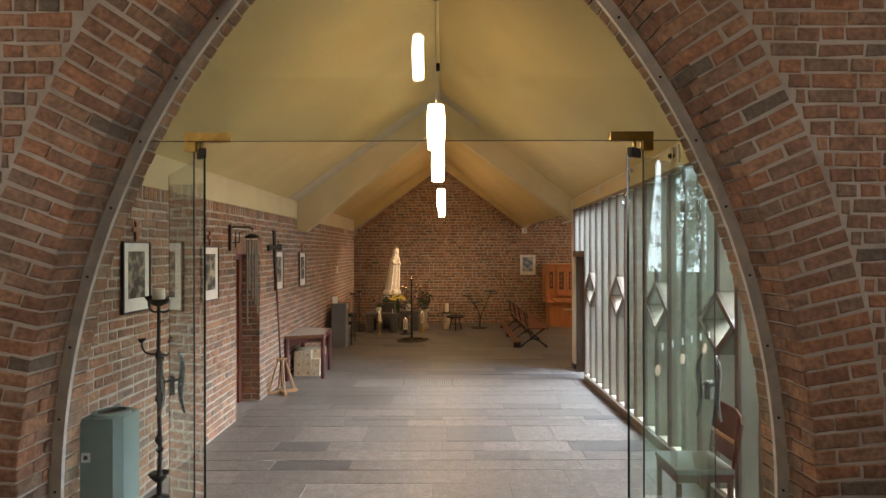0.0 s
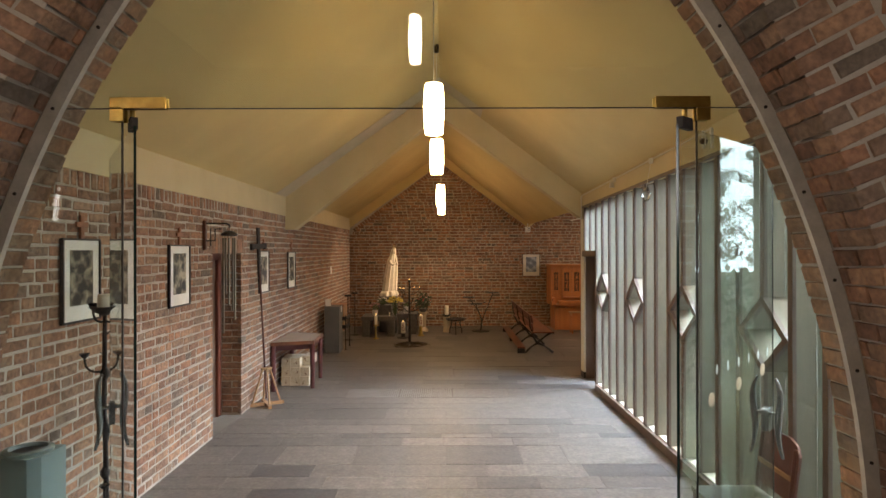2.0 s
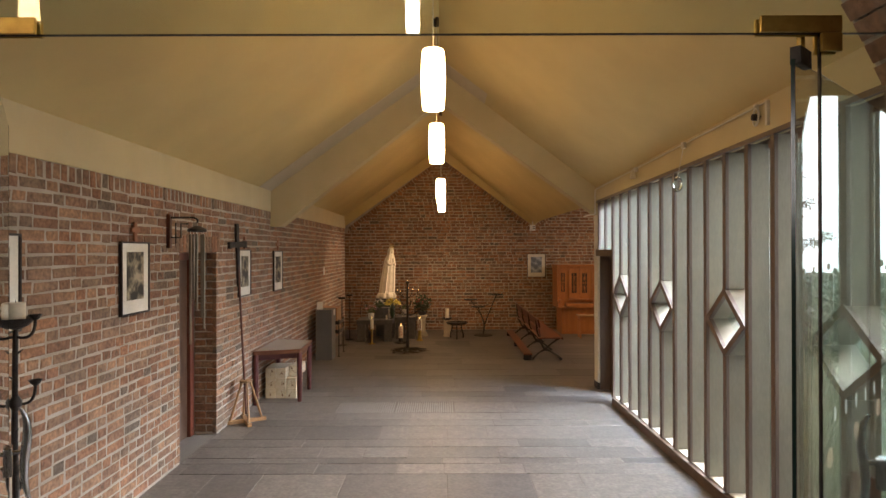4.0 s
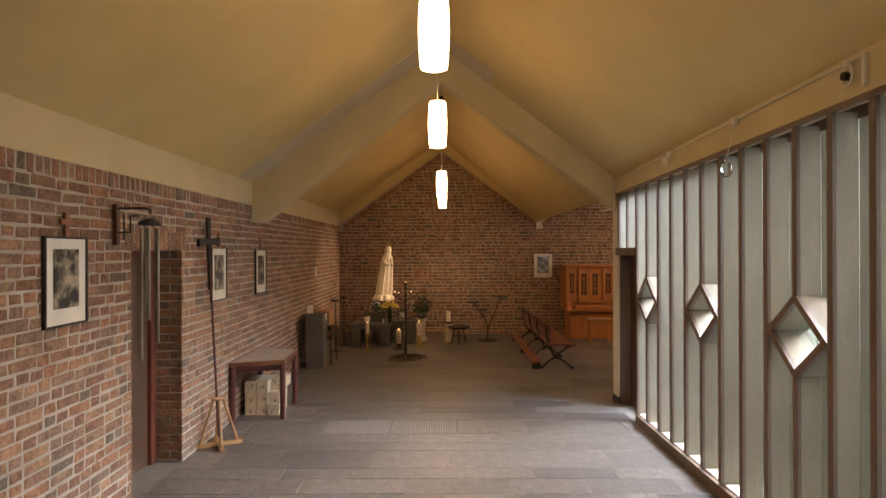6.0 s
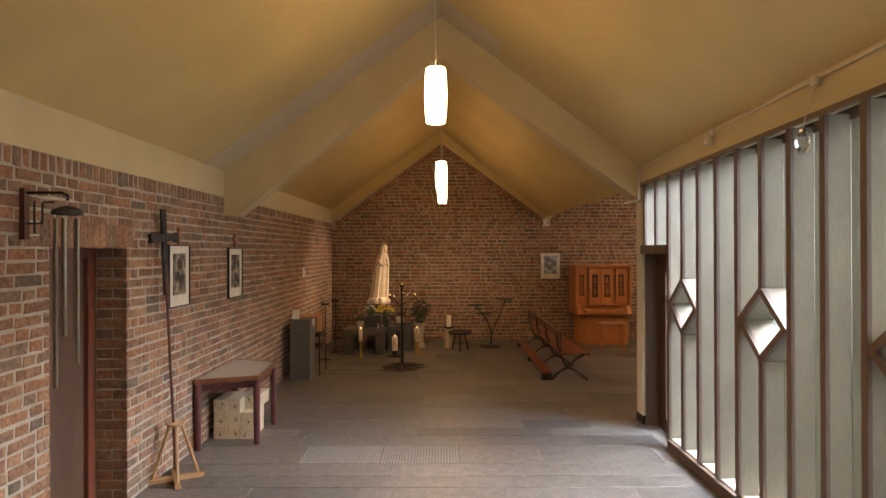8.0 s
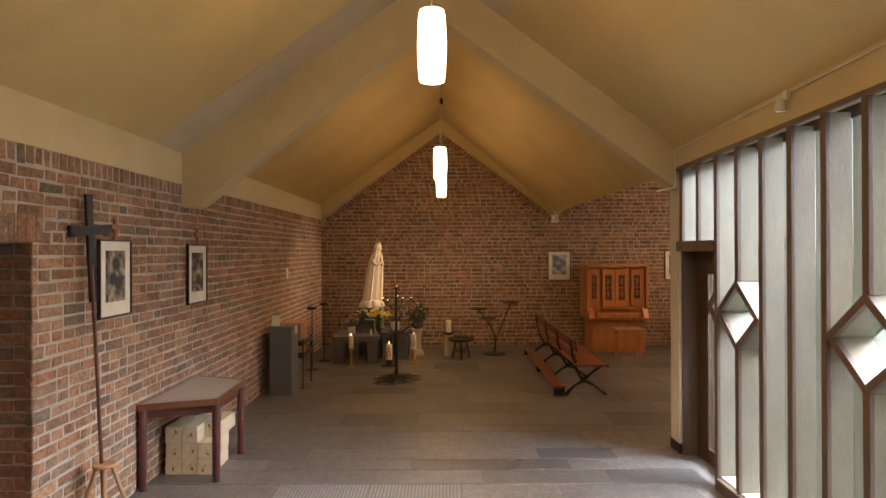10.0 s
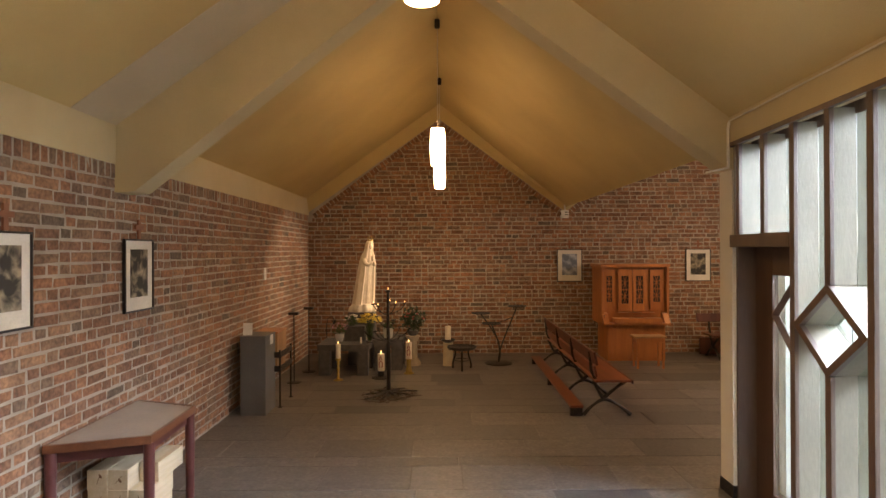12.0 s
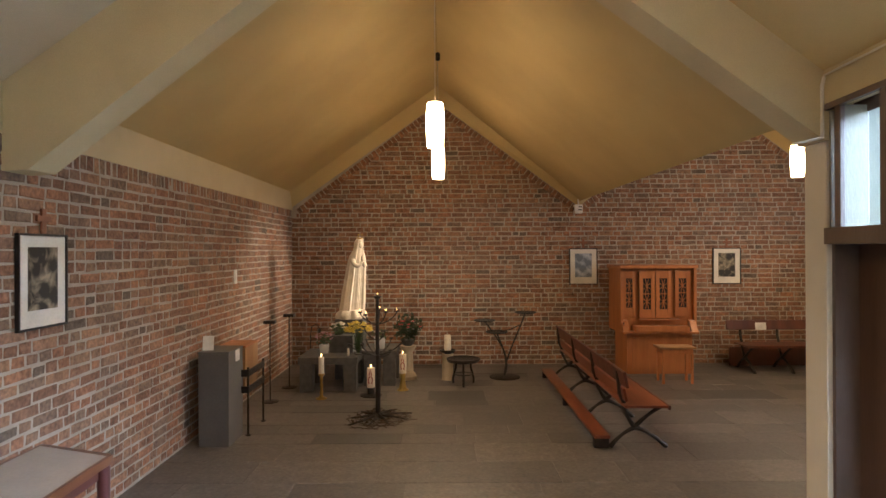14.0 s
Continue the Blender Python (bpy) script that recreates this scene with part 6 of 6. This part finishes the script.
for k in range(4):
    part("stop_knob", lathed([(0.012, 0), (0.014, 0.02), (0.008, 0.03)], 10), M_WOOD_DARK, t).matrix_basis = pose(-0.575, 0.0, 0.74 + 0.03 * k, 90, 0, 0)
part("ledge", boxed(-0.30, 0.34, -0.02, 0.0985, 0.87, 0.885, 0.003), M_WOOD_ORGAN, t)


def screen(cx, w, z0, z1, y):
    """A door with a pierced oval tracery before a dark sheet that paints the shaded hollow."""
    d = part("screen_door", boxed(cx - w / 2, cx + w / 2, y, y + 0.012, z0, z1), M_ORGAN_SHADE, t, "dark sheet painting the shade behind carved tracery")
    st = w * 0.24
    for a, b, c, e in ((cx - w / 2, cx - w / 2 + st, z0, z1), (cx + w / 2 - st, cx + w / 2, z0, z1), (cx - w / 2 + st + 0.0005, cx + w / 2 - st - 0.0005, z1 - 0.12, z1), (cx - w / 2 + st + 0.0005, cx + w / 2 - st - 0.0005, z0, z0 + 0.14)):
        part("stile", boxed(a, b, y - 0.02, y - 0.0005, c, e, 0.003), M_WOOD_ORGAN, d)
    zc, hw, hh = (z0 + z1) / 2 + 0.01, w / 2 - st, (z1 - z0) / 2 - 0.13
    for zz in (zc - hh / 2, zc + hh / 2):
        for k in range(4):
            ang = math.pi / 8 + k * math.pi / 4
            dx, dz = hw * math.cos(ang), hh / 2 * math.sin(ang)
            part("tracery", rodded((cx - dx, y - 0.008, zz - dz), (cx + dx, y - 0.008, zz + dz), 0.006, n=6), M_WOOD_ORGAN, d)
    part("tracery", boxed(cx - hw, cx + hw, y - 0.016, y - 0.002, zc - 0.008, zc + 0.008), M_WOOD_ORGAN, d)


screen(-0.46, 0.20, 0.93, 1.66, 0.075)
screen(-0.18, 0.25, 0.90, 1.66, 0.055)
screen(0.085, 0.25, 0.90, 1.66, 0.055)
screen(0.40, 0.24, 0.93, 1.66, 0.075)
t = thing("organ_stool", pose(3.53, 15.95, 0), "light brown wooden stool before the organ", "stool")
part("seat", boxed(-0.27, 0.27, -0.15, 0.15, 0.52, 0.55, 0.006), M_WOOD_LIGHT, t)
part("apron", boxed(-0.23, 0.23, -0.12, 0.12, 0.45, 0.5195, 0.003), M_WOOD_ORGAN, t)
for x in (-0.23, 0.20):
    for y in (-0.125, 0.095):
        part("leg", boxed(x, x + 0.033, y, y + 0.033, 0, 0.4495, 0.003), M_WOOD_ORGAN, t)

# white spotlight fixture in the valley
t = thing("spot_fixture", pose(2.38, 17.22, 2.72), "small white spotlight fixture under the valley of the ceiling", "lamp")
part("body", boxed(-0.07, 0.07, 0.0, 0.12, -0.08, 0.07, 0.006), M_PAPER, t)
part("lens_rim", lathed([(0.026, 0.0), (0.032, 0.008), (0.022, 0.012)], 16), M_CHROME, t, smooth=True).matrix_basis = pose(-0.071, 0.05, 0.0, 0, -90, 0)
for z in (-0.03, 0.02):
    part("slot", boxed(-0.005, 0.055, -0.003, -0.0005, z, z + 0.018), M_DARKSTEEL, t, "dark slot")
part("neck", rodded((0, 0.02, 0.07), (0, 0.05, 0.18), 0.012), M_PAPER, t)

# ---- things by the arch ----
t = thing("waste_pedestal", pose(-2.14, 3.81, 0), "grey-green metal box pedestal with a round opening on top", "pedestal")
part("body", prismed([(-0.13, -0.12), (0.075, -0.12), (0.118, -0.075), (0.118, 0.12), (-0.085, 0.12), (-0.13, 0.075)], "z", 0, 1.10), M_TEALBOX, t)
part("top", lathed([(0.115, 1.1005), (0.115, 1.12), (0.088, 1.125), (0.085, 1.105)], 28), M_TEALBOX, t, smooth=True)
# black disc paints the dark inside of the hole; nothing is cut out
part("opening", lathed([(0.083, 1.103), (0.083, 1.106)], 24), M_BLACKFRAME, t)
lab = part("label", boxed(-0.12, -0.065, -0.1225, -0.1205, 0.83, 0.89), M_PAPER, t, "small white sign")
part("label_mark", boxed(-0.105, -0.08, -0.124, -0.1227, 0.847, 0.873), M_BLACKFRAME, lab)

t = thing("iron_candelabrum", pose(-2.31, 4.80, 0), "tall wrought iron candelabrum with side arms and a candle", "candelabrum")
part("stem", tubed([(0, 0, 0.10), (0.008, 0.0, 0.6), (-0.006, 0, 1.1), (0, 0, 1.74)], [0.022, 0.017, 0.016, 0.013], 10), M_DARKSTEEL, t)
for z in (0.32, 0.62, 0.95, 1.30):
    part("knot", lathed([(0.015, -0.04), (0.032, -0.01), (0.03, 0.015), (0.015, 0.04)], 12, (0, 0, z)), M_DARKSTEEL, t, smooth=True)
for k in range(9):                                      # hammered thorns up the stem
    a, z = 2.4 * k, 0.45 + 0.14 * k
    part("thorn", rodded((0.01 * math.cos(a), 0.01 * math.sin(a), z), (0.034 * math.cos(a), 0.034 * math.sin(a), z + 0.022), 0.007, 0.001, 6), M_DARKSTEEL, t)
part("lower_cup", lathed([(0.02, 0.27), (0.05, 0.30), (0.085, 0.345), (0.08, 0.347), (0.03, 0.31)], 14), M_DARKSTEEL, t, smooth=True)
part("dish", lathed([(0.02, 1.70), (0.06, 1.72), (0.10, 1.76), (0.095, 1.762), (0.03, 1.74)], 18), M_DARKSTEEL, t, smooth=True)
for k in range(3):
    a = 0.6 + 2.094 * k
    c, s = math.cos(a), math.sin(a)
    part("foot", tubed(bez((0, 0, 0.16), (0.10 * c, 0.10 * s, 0.16), (0.16 * c, 0.16 * s, 0.02), (0.24 * c, 0.24 * s, 0.012), 8), [0.02 - 0.001 * i for i in range(9)], 8), M_DARKSTEEL, t)
for a, z, r in ((3.3, 1.42, 0.13), (0.4, 1.40, 0.09), (1.8, 0.92, 0.07), (5.2, 0.55, 0.09), (2.9, 1.76, 0.10), (0.1, 1.76, 0.10)):
    c, s = math.cos(a), math.sin(a)
    arm = part("arm", tubed(bez((0, 0, z - 0.10), (0.6 * r * c, 0.6 * r * s, z - 0.12), (r * c, r * s, z - 0.10), (r * c, r * s, z - 0.01), 8), 0.008, 6), M_DARKSTEEL, t)
    part("leaf_cup", lathed([(0.006, -0.015), (0.022, 0.0), (0.034, 0.02), (0.018, 0.006)], 10, (r * c, r * s, z)), M_DARKSTEEL, arm)
candle(-2.31, 4.80, 1.745, 0.046, 0.10, False, "white pillar candle on the iron candelabrum")

t = thing("chair", pose(2.0, 4.72, 0, 0, 0, 180), "dark red wooden chair with a pale seat by the window", "chair")
M_SEAT = material("green_grey_cushion", (0.20, 0.21, 0.18), 0.9, scale=30, bump=0.3)
part("seat", boxed(-0.22, 0.24, -0.22, 0.22, 0.43, 0.475, 0.012), M_SEAT, t)
part("seat_frame", boxed(-0.21, 0.23, -0.21, 0.21, 0.37, 0.4295, 0.004), M_WOOD_DARK, t)
bm = bmesh.new()
shell = [(-0.23, -0.20), (0.23, -0.20), (0.235, 0.10), (0.20, 0.16), (0.12, 0.19), (-0.12, 0.19), (-0.20, 0.16), (-0.235, 0.10)]
prism(bm, shell, "x", -0.010, 0.010)
bmesh.ops.transform(bm, matrix=pose(-0.255, 0, 0.72, 0, -8, 0), verts=bm.verts)
part("backrest", bm, M_WOOD_DARK, t, "dark brown curved plywood back")
part("cross_slat", boxed(-0.236, -0.222, -0.20, 0.20, 0.655, 0.685, 0.003), M_WOOD_LIGHT, t, "honey-coloured slat")
for x in (-0.21, 0.19):
    for y in (-0.22, 0.185):
        part("leg", boxed(x, x + 0.035, y, y + 0.035, 0, 0.3695 if x > 0 else 0.3695, 0.004), M_WOOD_DARK, t)
for y in (-0.20, 0.20):
    part("back_post", rodded((-0.21, y, 0.40), (-0.262, y, 0.86), 0.015, n=8), M_WOOD_DARK, t)
